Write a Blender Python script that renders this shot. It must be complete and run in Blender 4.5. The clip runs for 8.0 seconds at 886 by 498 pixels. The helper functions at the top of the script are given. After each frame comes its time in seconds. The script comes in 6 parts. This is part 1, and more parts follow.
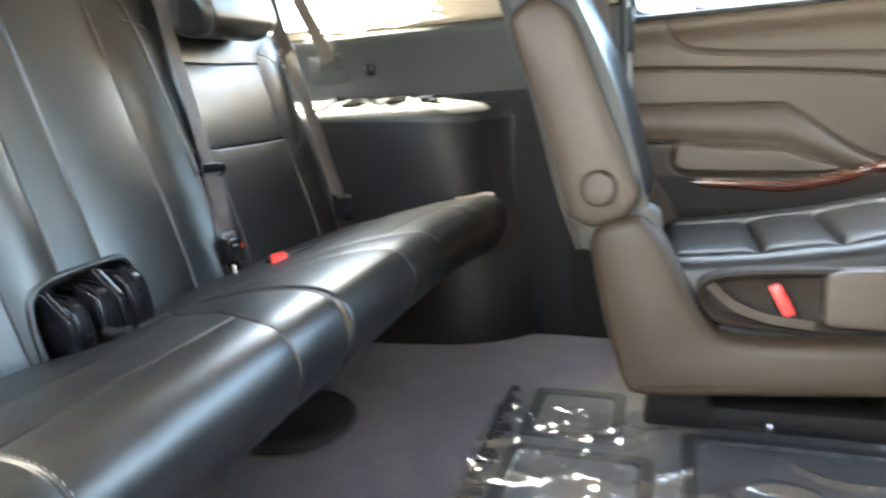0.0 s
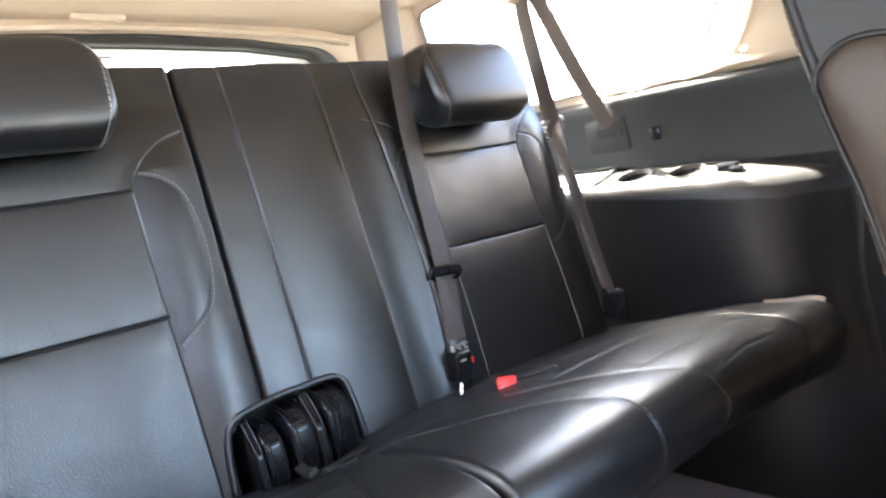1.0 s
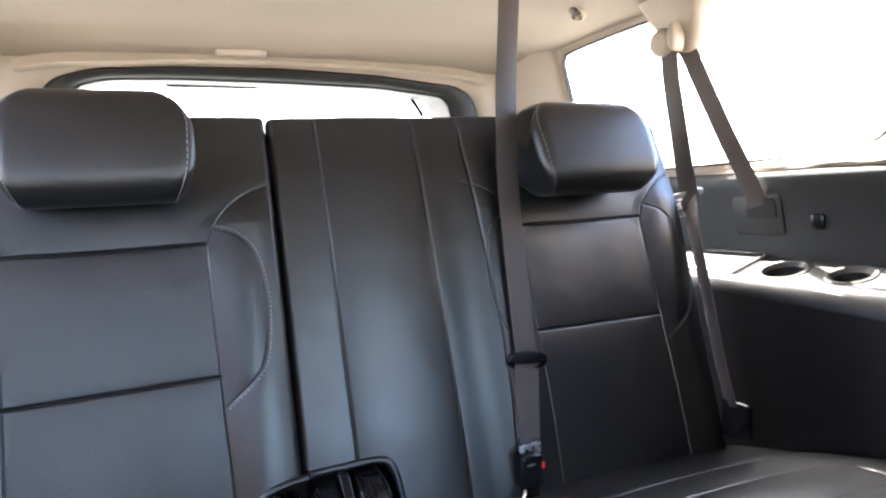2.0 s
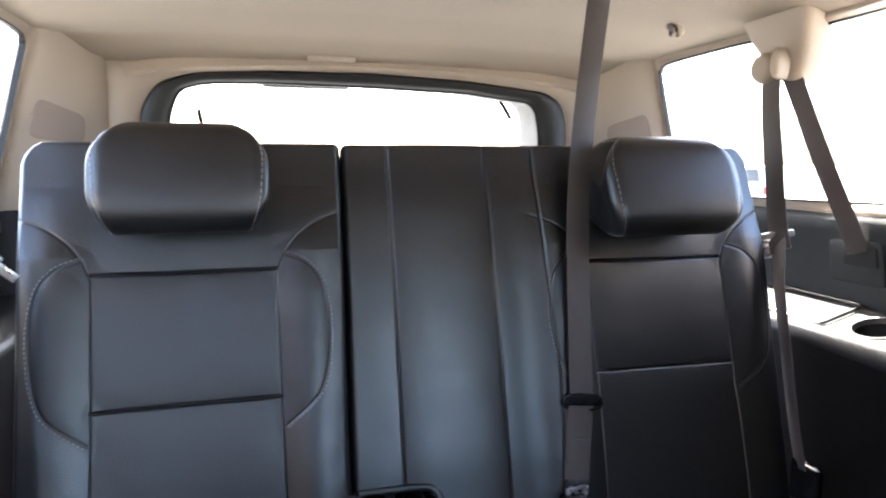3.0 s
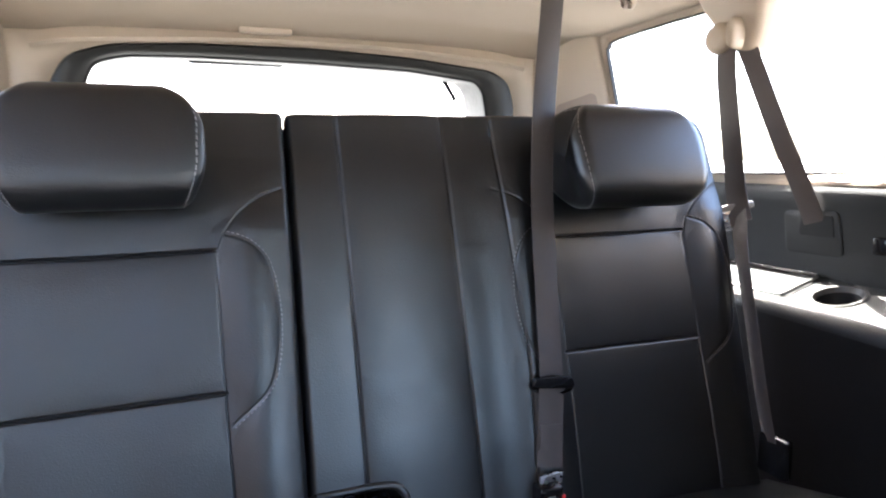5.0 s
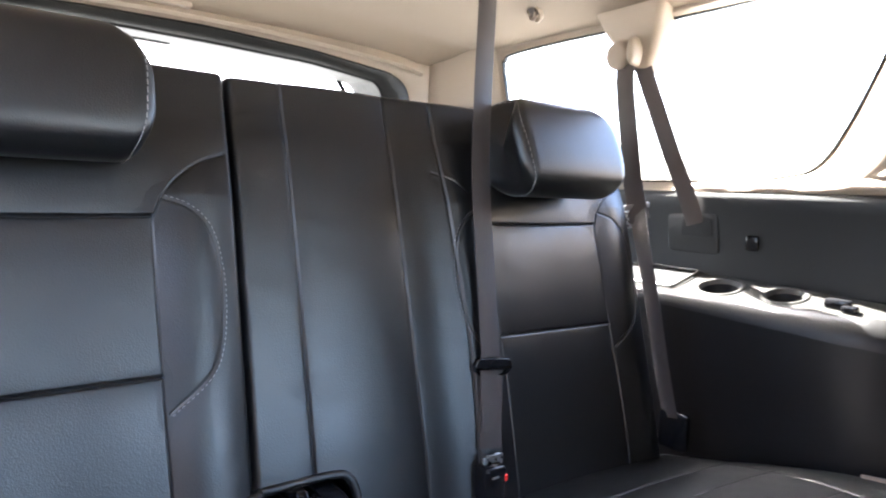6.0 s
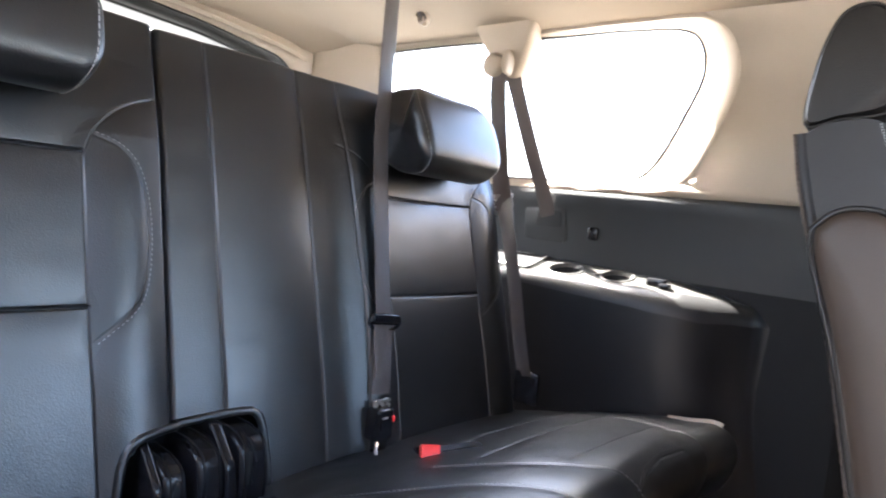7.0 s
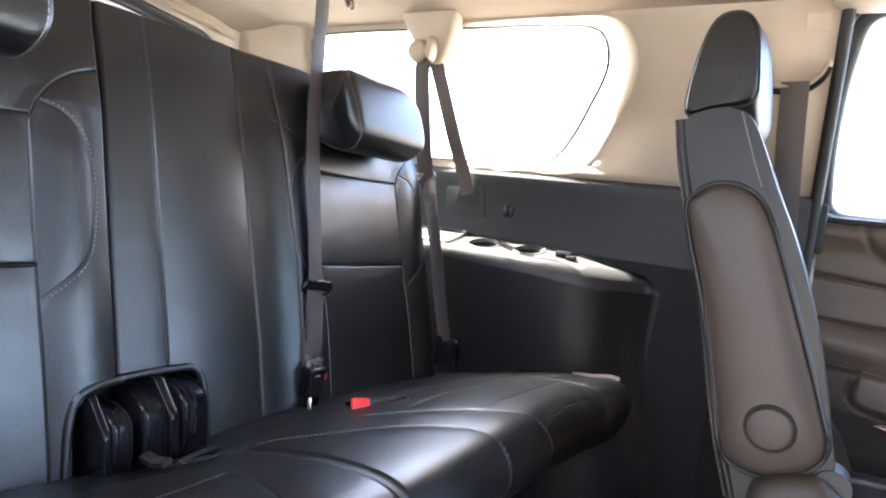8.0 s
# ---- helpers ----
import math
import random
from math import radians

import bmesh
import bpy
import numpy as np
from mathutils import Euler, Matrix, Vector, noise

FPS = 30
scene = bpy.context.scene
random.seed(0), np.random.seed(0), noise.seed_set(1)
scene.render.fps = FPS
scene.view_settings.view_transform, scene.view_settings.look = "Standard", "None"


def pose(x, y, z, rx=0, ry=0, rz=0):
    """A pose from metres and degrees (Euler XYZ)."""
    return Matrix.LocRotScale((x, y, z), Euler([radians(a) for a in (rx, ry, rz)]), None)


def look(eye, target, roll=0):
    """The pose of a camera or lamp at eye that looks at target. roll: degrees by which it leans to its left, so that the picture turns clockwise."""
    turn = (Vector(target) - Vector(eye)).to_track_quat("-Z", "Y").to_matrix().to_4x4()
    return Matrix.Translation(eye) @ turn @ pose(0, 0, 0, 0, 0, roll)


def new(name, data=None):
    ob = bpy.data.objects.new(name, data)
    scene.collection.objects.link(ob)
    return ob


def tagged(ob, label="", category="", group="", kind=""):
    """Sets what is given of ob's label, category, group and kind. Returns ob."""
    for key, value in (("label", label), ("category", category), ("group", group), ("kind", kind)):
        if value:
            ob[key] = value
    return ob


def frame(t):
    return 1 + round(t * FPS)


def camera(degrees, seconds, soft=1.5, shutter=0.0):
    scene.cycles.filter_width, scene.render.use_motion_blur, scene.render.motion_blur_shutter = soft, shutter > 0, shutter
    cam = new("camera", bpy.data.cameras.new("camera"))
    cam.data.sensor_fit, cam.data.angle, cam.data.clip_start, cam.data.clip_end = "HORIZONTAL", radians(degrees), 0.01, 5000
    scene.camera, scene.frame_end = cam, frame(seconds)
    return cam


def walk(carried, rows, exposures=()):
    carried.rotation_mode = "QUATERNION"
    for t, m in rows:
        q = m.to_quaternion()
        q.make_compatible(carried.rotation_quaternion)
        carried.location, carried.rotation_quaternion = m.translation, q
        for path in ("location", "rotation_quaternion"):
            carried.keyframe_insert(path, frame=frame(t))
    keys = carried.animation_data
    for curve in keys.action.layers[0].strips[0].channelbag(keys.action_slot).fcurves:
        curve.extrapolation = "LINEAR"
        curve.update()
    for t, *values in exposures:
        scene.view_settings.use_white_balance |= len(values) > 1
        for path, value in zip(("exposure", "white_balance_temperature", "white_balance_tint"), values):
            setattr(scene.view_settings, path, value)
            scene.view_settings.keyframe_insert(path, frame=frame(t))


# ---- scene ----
cam = camera(69.8, 8.0, soft=2.0, shutter=0.35)
PATH = [
    (0, (-0.86, -0.988, 0.672), (0.967, -0.327, 0.2), -4.3),
    (0.5, (-0.663, -0.999, 0.704), (0.887, 0.209, 0.334), -8.3),
    (1, (-0.512, -1.007, 0.748), (0.742, 0.53, 0.495), -8.7),
    (1.5, (-0.409, -0.991, 0.778), (0.605, 0.725, 0.617), -6.0),
    (2.8, (-0.27, -0.993, 0.933), (0.329, 0.9, 0.696), -0.2),
    (3, (-0.275, -1.006, 0.945), (0.269, 0.899, 0.677), 0.1),
    (3.5, (-0.284, -1.034, 0.951), (0.162, 0.893, 0.658), 0.3),
    (4, (-0.28, -1.042, 0.946), (0.13, 0.895, 0.667), 0.6),
    (4.5, (-0.29, -0.984, 0.93), (0.27, 0.916, 0.65), 2.0),
    (5, (-0.293, -0.921, 0.9), (0.454, 0.914, 0.629), -0.6),
    (5.2, (-0.302, -0.891, 0.887), (0.516, 0.909, 0.589), -1.2),
    (6.3, (-0.504, -0.825, 0.789), (0.832, 0.658, 0.666), 3.9),
    (6.5, (-0.532, -0.843, 0.766), (0.862, 0.586, 0.644), 4.7),
    (7, (-0.609, -0.846, 0.753), (0.981, 0.362, 0.649), 6.6),
    (7.5, (-0.662, -0.874, 0.727), (1.035, 0.182, 0.649), 7.5),
    (8, (-0.697, -0.89, 0.723), (1.037, 0.1, 0.614), 7.3),
]
walk(cam, [(t, look(eye, target, roll)) for t, eye, target, roll in PATH], exposures=[(0.0, 7.15, 6700, -5), (0.5, 7.05, 6750, 6), (1.0, 6.85, 6450, 6), (1.7, 6.4, 6150, 8), (3.0, 5.7, 6000, 9), (5.0, 5.85, 6000, 9), (6.5, 6.15, 5950, 9), (8.0, 6.32, 6100, 8)])

# ---- world, sun, exposure ----
SUN_AZ, SUN_EL = 3.5, 50.0     # degrees: azimuth from +y towards +x, elevation
world = bpy.data.worlds.new("sky")
scene.world = world
world.use_nodes = True
wt = world.node_tree
sky = wt.nodes.new("ShaderNodeTexSky")
sky.sky_type = 'NISHITA'
sky.sun_disc = False
sky.sun_elevation = radians(SUN_EL)
sky.sun_rotation = radians(SUN_AZ)
sky.air_density, sky.dust_density, sky.ozone_density = 0.8, 6.0, 0.6
wt.nodes["Background"].inputs[1].default_value = 0.15
wt.links.new(sky.outputs[0], wt.nodes["Background"].inputs[0])
sun_data = bpy.data.lights.new("sun", 'SUN')
sun_data.energy, sun_data.angle, sun_data.color = 4.0, radians(0.6), (1.0, 0.93, 0.82)
sun = new("sun", sun_data)
sd = Vector((math.sin(radians(SUN_AZ)) * math.cos(radians(SUN_EL)), math.cos(radians(SUN_AZ)) * math.cos(radians(SUN_EL)), math.sin(radians(SUN_EL))))
sun.matrix_world = look(sd * 30, (0, 0, 0))

# ---- materials ----


def material(name, color, rough=0.5, metal=0.0, var=0.15, var_scale=6.0, grain=0.0, grain_scale=900.0, spec=0.5, coat=0.0, tint=None, bump2=0.0, bump2_scale=20.0, sheen=0.0, rough_var=0.08):
    """A surface with large soft variation of tone and gloss, and a fine relief."""
    m = bpy.data.materials.new(name)
    m.use_nodes = True
    nt = m.node_tree
    b = nt.nodes["Principled BSDF"]
    co = nt.nodes.new("ShaderNodeTexCoord")
    n1 = nt.nodes.new("ShaderNodeTexNoise")
    n1.inputs["Scale"].default_value, n1.inputs["Detail"].default_value = var_scale, 5.0
    nt.links.new(co.outputs["Object"], n1.inputs["Vector"])
    mix = nt.nodes.new("ShaderNodeMix")
    mix.data_type = 'RGBA'
    lo = [c * (1 - var) for c in color]
    hi = [min(1, c * (1 + var)) for c in (tint or color)]
    mix.inputs[6].default_value, mix.inputs[7].default_value = (*lo, 1), (*hi, 1)
    nt.links.new(n1.outputs["Fac"], mix.inputs[0])
    nt.links.new(mix.outputs[2], b.inputs["Base Color"])
    mr = nt.nodes.new("ShaderNodeMapRange")
    mr.inputs[3].default_value, mr.inputs[4].default_value = max(0.02, rough - rough_var), min(1, rough + rough_var)
    n2 = nt.nodes.new("ShaderNodeTexNoise")
    n2.inputs["Scale"].default_value, n2.inputs["Detail"].default_value = var_scale * 5, 4.0
    nt.links.new(co.outputs["Object"], n2.inputs["Vector"])
    nt.links.new(n2.outputs["Fac"], mr.inputs[0])
    nt.links.new(mr.outputs[0], b.inputs["Roughness"])
    b.inputs["Metallic"].default_value = metal
    b.inputs["Specular IOR Level"].default_value = spec
    b.inputs["Coat Weight"].default_value = coat
    b.inputs["Sheen Weight"].default_value = sheen
    last = None
    if grain > 0:
        v = nt.nodes.new("ShaderNodeTexVoronoi")
        v.inputs["Scale"].default_value = grain_scale
        nt.links.new(co.outputs["Object"], v.inputs["Vector"])
        bp = nt.nodes.new("ShaderNodeBump")
        bp.inputs["Strength"].default_value, bp.inputs["Distance"].default_value = grain, 0.0006
        nt.links.new(v.outputs["Distance"], bp.inputs["Height"])
        last = bp
    if bump2 > 0:
        n3 = nt.nodes.new("ShaderNodeTexNoise")
        n3.inputs["Scale"].default_value, n3.inputs["Detail"].default_value = bump2_scale, 3.0
        nt.links.new(co.outputs["Object"], n3.inputs["Vector"])
        bq = nt.nodes.new("ShaderNodeBump")
        bq.inputs["Strength"].default_value, bq.inputs["Distance"].default_value = bump2, 0.004
        nt.links.new(n3.outputs["Fac"], bq.inputs["Height"])
        if last:
            nt.links.new(last.outputs[0], bq.inputs["Normal"])
        last = bq
    if last:
        nt.links.new(last.outputs[0], b.inputs["Normal"])
    return m


def glass_material(name, color, rough_film=0.02, gloss=0.05):
    """Thin clear glazing: mostly see-through, with a gloss that grows at grazing angles."""
    m = bpy.data.materials.new(name)
    m.use_nodes = True
    nt = m.node_tree
    out = nt.nodes["Material Output"]
    nt.nodes.remove(nt.nodes["Principled BSDF"])
    tr = nt.nodes.new("ShaderNodeBsdfTransparent")
    tr.inputs[0].default_value = (*color, 1)
    gl = nt.nodes.new("ShaderNodeBsdfGlossy")
    gl.inputs["Roughness"].default_value = rough_film
    lw = nt.nodes.new("ShaderNodeLayerWeight")
    lw.inputs[0].default_value = 0.5
    pw = nt.nodes.new("ShaderNodeMath")
    pw.operation = 'POWER'
    pw.inputs[1].default_value = 4.5
    nt.links.new(lw.outputs["Facing"], pw.inputs[0])
    fr = nt.nodes.new("ShaderNodeMapRange")
    fr.inputs[3].default_value, fr.inputs[4].default_value = gloss, 0.95
    nt.links.new(pw.outputs[0], fr.inputs[0])
    mx = nt.nodes.new("ShaderNodeMixShader")
    nt.links.new(fr.outputs[0], mx.inputs[0])
    nt.links.new(tr.outputs[0], mx.inputs[1])
    nt.links.new(gl.outputs[0], mx.inputs[2])
    nt.links.new(mx.outputs[0], out.inputs[0])
    return m


LEATHER = material("black_leather", (0.0044, 0.0045, 0.0047), 0.375, var=0.25, var_scale=5, grain=0.30, grain_scale=520, bump2=0.05, bump2_scale=26, spec=0.82, rough_var=0.06)
CHAIR_LEATHER = material("dark_chair_leather", (0.0068, 0.0060, 0.0055), 0.40, var=0.25, var_scale=5, grain=0.35, grain_scale=480, bump2=0.10, bump2_scale=22, spec=0.28, rough_var=0.07)
SEAT_LEATHER = material("polished_black_leather", (0.0055, 0.0058, 0.0062), 0.37, var=0.25, var_scale=5, grain=0.16, grain_scale=750, bump2=0.10, bump2_scale=30, spec=0.56, rough_var=0.05)
PERF = material("perforated_black_leather", (0.0062, 0.0062, 0.0066), 0.40, var=0.2, var_scale=5, grain=0.28, grain_scale=520, bump2=0.06, bump2_scale=26, spec=0.72)
THREAD = material("pale_thread", (0.30, 0.295, 0.29), 0.7, var=0.1)
DARK_THREAD = material("grey_thread", (0.12, 0.12, 0.12), 0.7, var=0.1)
TAUPE = material("taupe_leather", (0.041, 0.0295, 0.0215), 0.44, var=0.14, var_scale=4, grain=0.35, grain_scale=700, bump2=0.08, bump2_scale=18, spec=0.28)
DOOR_TAUPE = material("light_taupe_leather", (0.058, 0.0410, 0.0290), 0.46, var=0.14, var_scale=4, grain=0.35, grain_scale=700, bump2=0.08, bump2_scale=18, spec=0.28)
TAUPE_HARD = material("taupe_plastic", (0.0265, 0.0178, 0.0115), 0.46, var=0.1, var_scale=5, grain=0.3, grain_scale=900, spec=0.22)
BLACK_PLASTIC = material("black_grained_plastic", (0.0034, 0.0031, 0.0036), 0.50, var=0.25, var_scale=6, grain=0.45, grain_scale=650, spec=0.14)
HOUSING_PLASTIC = material("black_satin_grained_plastic", (0.0052, 0.0047, 0.0051), 0.40, var=0.25, var_scale=6, grain=0.4, grain_scale=650, spec=0.26)
PILLAR_PLASTIC = material("matt_black_brown_plastic", (0.0072, 0.0062, 0.0057), 0.7, var=0.25, var_scale=6, grain=0.45, grain_scale=650, spec=0.10)
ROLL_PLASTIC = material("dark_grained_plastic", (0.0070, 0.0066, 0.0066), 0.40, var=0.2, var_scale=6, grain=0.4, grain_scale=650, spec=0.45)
SMOOTH_BLACK = material("satin_black_plastic", (0.007, 0.007, 0.008), 0.22, var=0.2, var_scale=14, spec=0.26)
GREY_PLASTIC = material("dark_grey_plastic", (0.0135, 0.0139, 0.0140), 0.47, var=0.12, var_scale=6, grain=0.4, grain_scale=700, spec=0.36)
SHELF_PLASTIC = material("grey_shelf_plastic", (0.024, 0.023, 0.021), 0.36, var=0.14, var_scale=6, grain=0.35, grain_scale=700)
BEIGE = material("beige_trim_plastic", (0.33, 0.270, 0.207), 0.55, var=0.06, var_scale=4, grain=0.3, grain_scale=800)
CLOTH = material("beige_headliner_cloth", (0.205, 0.158, 0.108), 0.95, var=0.07, var_scale=3, grain=0.4, grain_scale=1200, spec=0.15, sheen=0.2)
PALE_PLASTIC = material("pale_grey_plastic", (0.24, 0.23, 0.22), 0.4, var=0.08, var_scale=20)
GRILLE = material("taupe_speaker_grille", (0.23, 0.185, 0.150), 0.7, var=0.1, grain=0.9, grain_scale=380)
WEB = material("grey_brown_webbing", (0.058, 0.047, 0.0435), 0.62, var=0.12, var_scale=25, grain=0.6, grain_scale=700, sheen=0.1)
TAUPE_DARK = material("dark_taupe_plastic", (0.0130, 0.0088, 0.0060), 0.65, var=0.15, var_scale=8, grain=0.3, grain_scale=800, spec=0.2)
RUBBER = material("black_rubber_seal", (0.011, 0.011, 0.011), 0.55, var=0.2, var_scale=12, spec=0.25)
RED = material("red_button_plastic", (0.80, 0.035, 0.03), 0.35, var=0.06, var_scale=30)
STEEL = material("bright_steel", (0.62, 0.61, 0.60), 0.28, metal=1.0, var=0.1, var_scale=30)
CARPET = material("dark_carpet", (0.060, 0.048, 0.055), 0.97, var=0.4, var_scale=14, grain=1.0, grain_scale=520, spec=0.1, bump2=0.5, bump2_scale=190, sheen=0.2)
FRAME_TRIM = material("dark_grey_frame_plastic", (0.0120, 0.0120, 0.0110), 0.5, var=0.15, var_scale=6, grain=0.3, grain_scale=700, spec=0.35)
DARK_TRIM = material("dark_trim_plastic", (0.0170, 0.0160, 0.0152), 0.8, var=0.15, var_scale=6, grain=0.3, grain_scale=700, spec=0.05)
MAT_RUBBER = material("grey_rubber_mat", (0.036, 0.036, 0.039), 0.65, var=0.15, var_scale=8, grain=0.3, grain_scale=500)
MAT_DARK = material("black_mat_rib", (0.006, 0.006, 0.0065), 0.7, var=0.15, var_scale=12)
ASPHALT = material("asphalt", (0.19, 0.185, 0.175), 0.9, var=0.25, var_scale=1.5, grain=0.6, grain_scale=60)
PAINT_WHITE = material("white_car_paint", (0.75, 0.75, 0.74), 0.25, var=0.03, var_scale=2, coat=0.6)
PAINT_GREY = material("silver_car_paint", (0.42, 0.43, 0.45), 0.28, var=0.05, var_scale=2, coat=0.6)
DARK_GLASS = material("dark_tinted_glass", (0.03, 0.035, 0.04), 0.06, var=0.1, var_scale=2)
TAIL_RED = material("red_lamp_lens", (0.55, 0.02, 0.02), 0.15, var=0.1, var_scale=6)
PRIVACY = glass_material("tinted_privacy_glass", (0.60, 0.61, 0.61))
SCREEN_GLASS = glass_material("tinted_screen_glass", (0.90, 0.89, 0.86))
REAR_GLASS = glass_material("dark_rear_glass", (0.36, 0.37, 0.37))
DOOR_GLASS = glass_material("dark_privacy_glass", (0.76, 0.77, 0.76))
FILM = glass_material("clear_plastic_film", (0.92, 0.93, 0.95), rough_film=0.07, gloss=0.10)


def wood_material():
    m = bpy.data.materials.new("red_brown_wood")
    m.use_nodes = True
    nt = m.node_tree
    b = nt.nodes["Principled BSDF"]
    co = nt.nodes.new("ShaderNodeTexCoord")
    mp = nt.nodes.new("ShaderNodeMapping")
    mp.inputs["Scale"].default_value = (8, 3, 60)
    n = nt.nodes.new("ShaderNodeTexNoise")
    n.inputs["Scale"].default_value, n.inputs["Detail"].default_value, n.inputs["Distortion"].default_value = 4, 6, 0.6
    r = nt.nodes.new("ShaderNodeValToRGB")
    r.color_ramp.elements[0].color, r.color_ramp.elements[1].color = (0.022, 0.006, 0.004, 1), (0.085, 0.022, 0.012, 1)
    nt.links.new(co.outputs["Object"], mp.inputs[0])
    nt.links.new(mp.outputs[0], n.inputs["Vector"])
    nt.links.new(n.outputs["Fac"], r.inputs[0])
    nt.links.new(r.outputs[0], b.inputs["Base Color"])
    b.inputs["Roughness"].default_value = 0.22
    b.inputs["Coat Weight"].default_value = 0.6
    return m


WOOD = wood_material()

# ---- mesh helpers ----


def thing(name, label, category, at=(0, 0, 0), group="", kind=""):
    e = new(name)
    e.empty_display_size = 0.05
    e.location = at
    return tagged(e, label, category, group, kind)


def part(name, bm, mat, parent, label="", smooth=True):
    """Links a bmesh as one mesh object under a thing or a part (world coordinates in)."""
    me = bpy.data.meshes.new(name)
    bmesh.ops.recalc_face_normals(bm, faces=bm.faces[:])
    bm.to_mesh(me)
    bm.free()
    return link(name, me, mat, parent, label, smooth)


def link(name, me, mat, parent, label="", smooth=True):
    if mat:
        me.materials.append(mat)
    if smooth:
        me.polygons.foreach_set("use_smooth", [True] * len(me.polygons))
        me.set_sharp_from_angle(angle=radians(42))
    ob = new(name, me)
    if parent is not None:
        ob.parent = parent
        if parent.parent is None:
            ob.matrix_parent_inverse = Matrix.Translation(-parent.location)
    if label:
        ob["label"] = label
    return ob


def raw(name, verts, faces, mat, parent, label="", smooth=True):
    me = bpy.data.meshes.new(name)
    me.from_pydata([tuple(float(c) for c in v) for v in verts], [], faces)
    me.validate()
    bm = bmesh.new()
    bm.from_mesh(me)
    bmesh.ops.recalc_face_normals(bm, faces=bm.faces[:])
    bm.to_mesh(me)
    bm.free()
    return link(name, me, mat, parent, label, smooth)


def box(bm, x0, x1, y0, y1, z0, z1, bevel=0.0, seg=2, m=None):
    """A bevelled box, added to bm."""
    made = bmesh.ops.create_cube(bm, size=1.0)["verts"]
    for v in made:
        v.co = Vector(((x0 + x1) / 2 + v.co.x * (x1 - x0), (y0 + y1) / 2 + v.co.y * (y1 - y0), (z0 + z1) / 2 + v.co.z * (z1 - z0)))
    if bevel > 0:
        es = list({e for v in made for e in v.link_edges})
        made = [g for g in bmesh.ops.bevel(bm, geom=es, offset=bevel, segments=seg, profile=0.5, affect='EDGES')["verts"]]
    if m is not None:
        bmesh.ops.transform(bm, matrix=m, verts=list({v for v in made}))
    return bm


def one_box(*a, **k):
    return box(bmesh.new(), *a, **k)


def spline(points, n=40, closed=False):
    """A smooth line through the points (Catmull-Rom), as an array."""
    p = np.array(points, float)
    if closed:
        p = np.vstack([p[-1], p, p[0], p[1]])
    else:
        p = np.vstack([2 * p[0] - p[1], p, 2 * p[-1] - p[-2]])
    segs = len(p) - 3
    out = []
    for i in range(segs):
        k = max(2, n // segs)
        t = np.linspace(0, 1, k, endpoint=False)[:, None]
        a, b, c, d = p[i], p[i + 1], p[i + 2], p[i + 3]
        out.append(0.5 * (2 * b + (c - a) * t + (2 * a - 5 * b + 4 * c - d) * t ** 2 + (3 * b - a - 3 * c + d) * t ** 3))
    out = np.vstack(out)
    return out if closed else np.vstack([out, p[-2]])


def tube(points, radius, sides=8, closed=False):
    """A round tube along a line, as a bmesh."""
    bm = bmesh.new()
    pts = [Vector(p) for p in points]
    rings = []
    ref = Vector((0.31, 0.2, 0.93))
    for i, p in enumerate(pts):
        a = pts[i - 1] if (i > 0 or closed) else p
        b = pts[(i + 1) % len(pts)] if (i < len(pts) - 1 or closed) else p
        t = (b - a).normalized()
        n = t.cross(ref).normalized()
        q = t.cross(n)
        r = radius[i] if isinstance(radius, (list, tuple)) else radius
        rings.append([bm.verts.new(p + (n * math.cos(s) + q * math.sin(s)) * r) for s in np.linspace(0, 2 * math.pi, sides, endpoint=False)])
    for i in range(len(rings) if closed else len(rings) - 1):
        a, b = rings[i], rings[(i + 1) % len(rings)]
        for j in range(sides):
            bm.faces.new((a[j], a[(j + 1) % sides], b[(j + 1) % sides], b[j]))
    if not closed:
        bm.faces.new(rings[0])
        bm.faces.new(rings[-1][::-1])
    return bm


def ribbon(points, widths, thick, across):
    """A flat strap along a line: across gives the direction of its width at each point."""
    bm = bmesh.new()
    rings = []
    pts = [Vector(p) for p in points]
    for i, p in enumerate(pts):
        t = (pts[min(i + 1, len(pts) - 1)] - pts[max(i - 1, 0)]).normalized()
        w = Vector(across[i] if isinstance(across[0], (list, tuple)) else across)
        w = (w - t * w.dot(t)).normalized()
        n = t.cross(w)
        hw = (widths[i] if isinstance(widths, (list, tuple)) else widths) / 2
        h = thick / 2
        rings.append([bm.verts.new(p + w * a + n * b) for a, b in ((-hw, -h * 0.5), (-hw * 0.96, -h), (hw * 0.96, -h), (hw, -h * 0.5), (hw, h * 0.5), (hw * 0.96, h), (-hw * 0.96, h), (-hw, h * 0.5))])
    for a, b in zip(rings, rings[1:]):
        for j in range(8):
            bm.faces.new((a[j], a[(j + 1) % 8], b[(j + 1) % 8], b[j]))
    bm.faces.new(rings[0])
    bm.faces.new(rings[-1][::-1])
    return bm


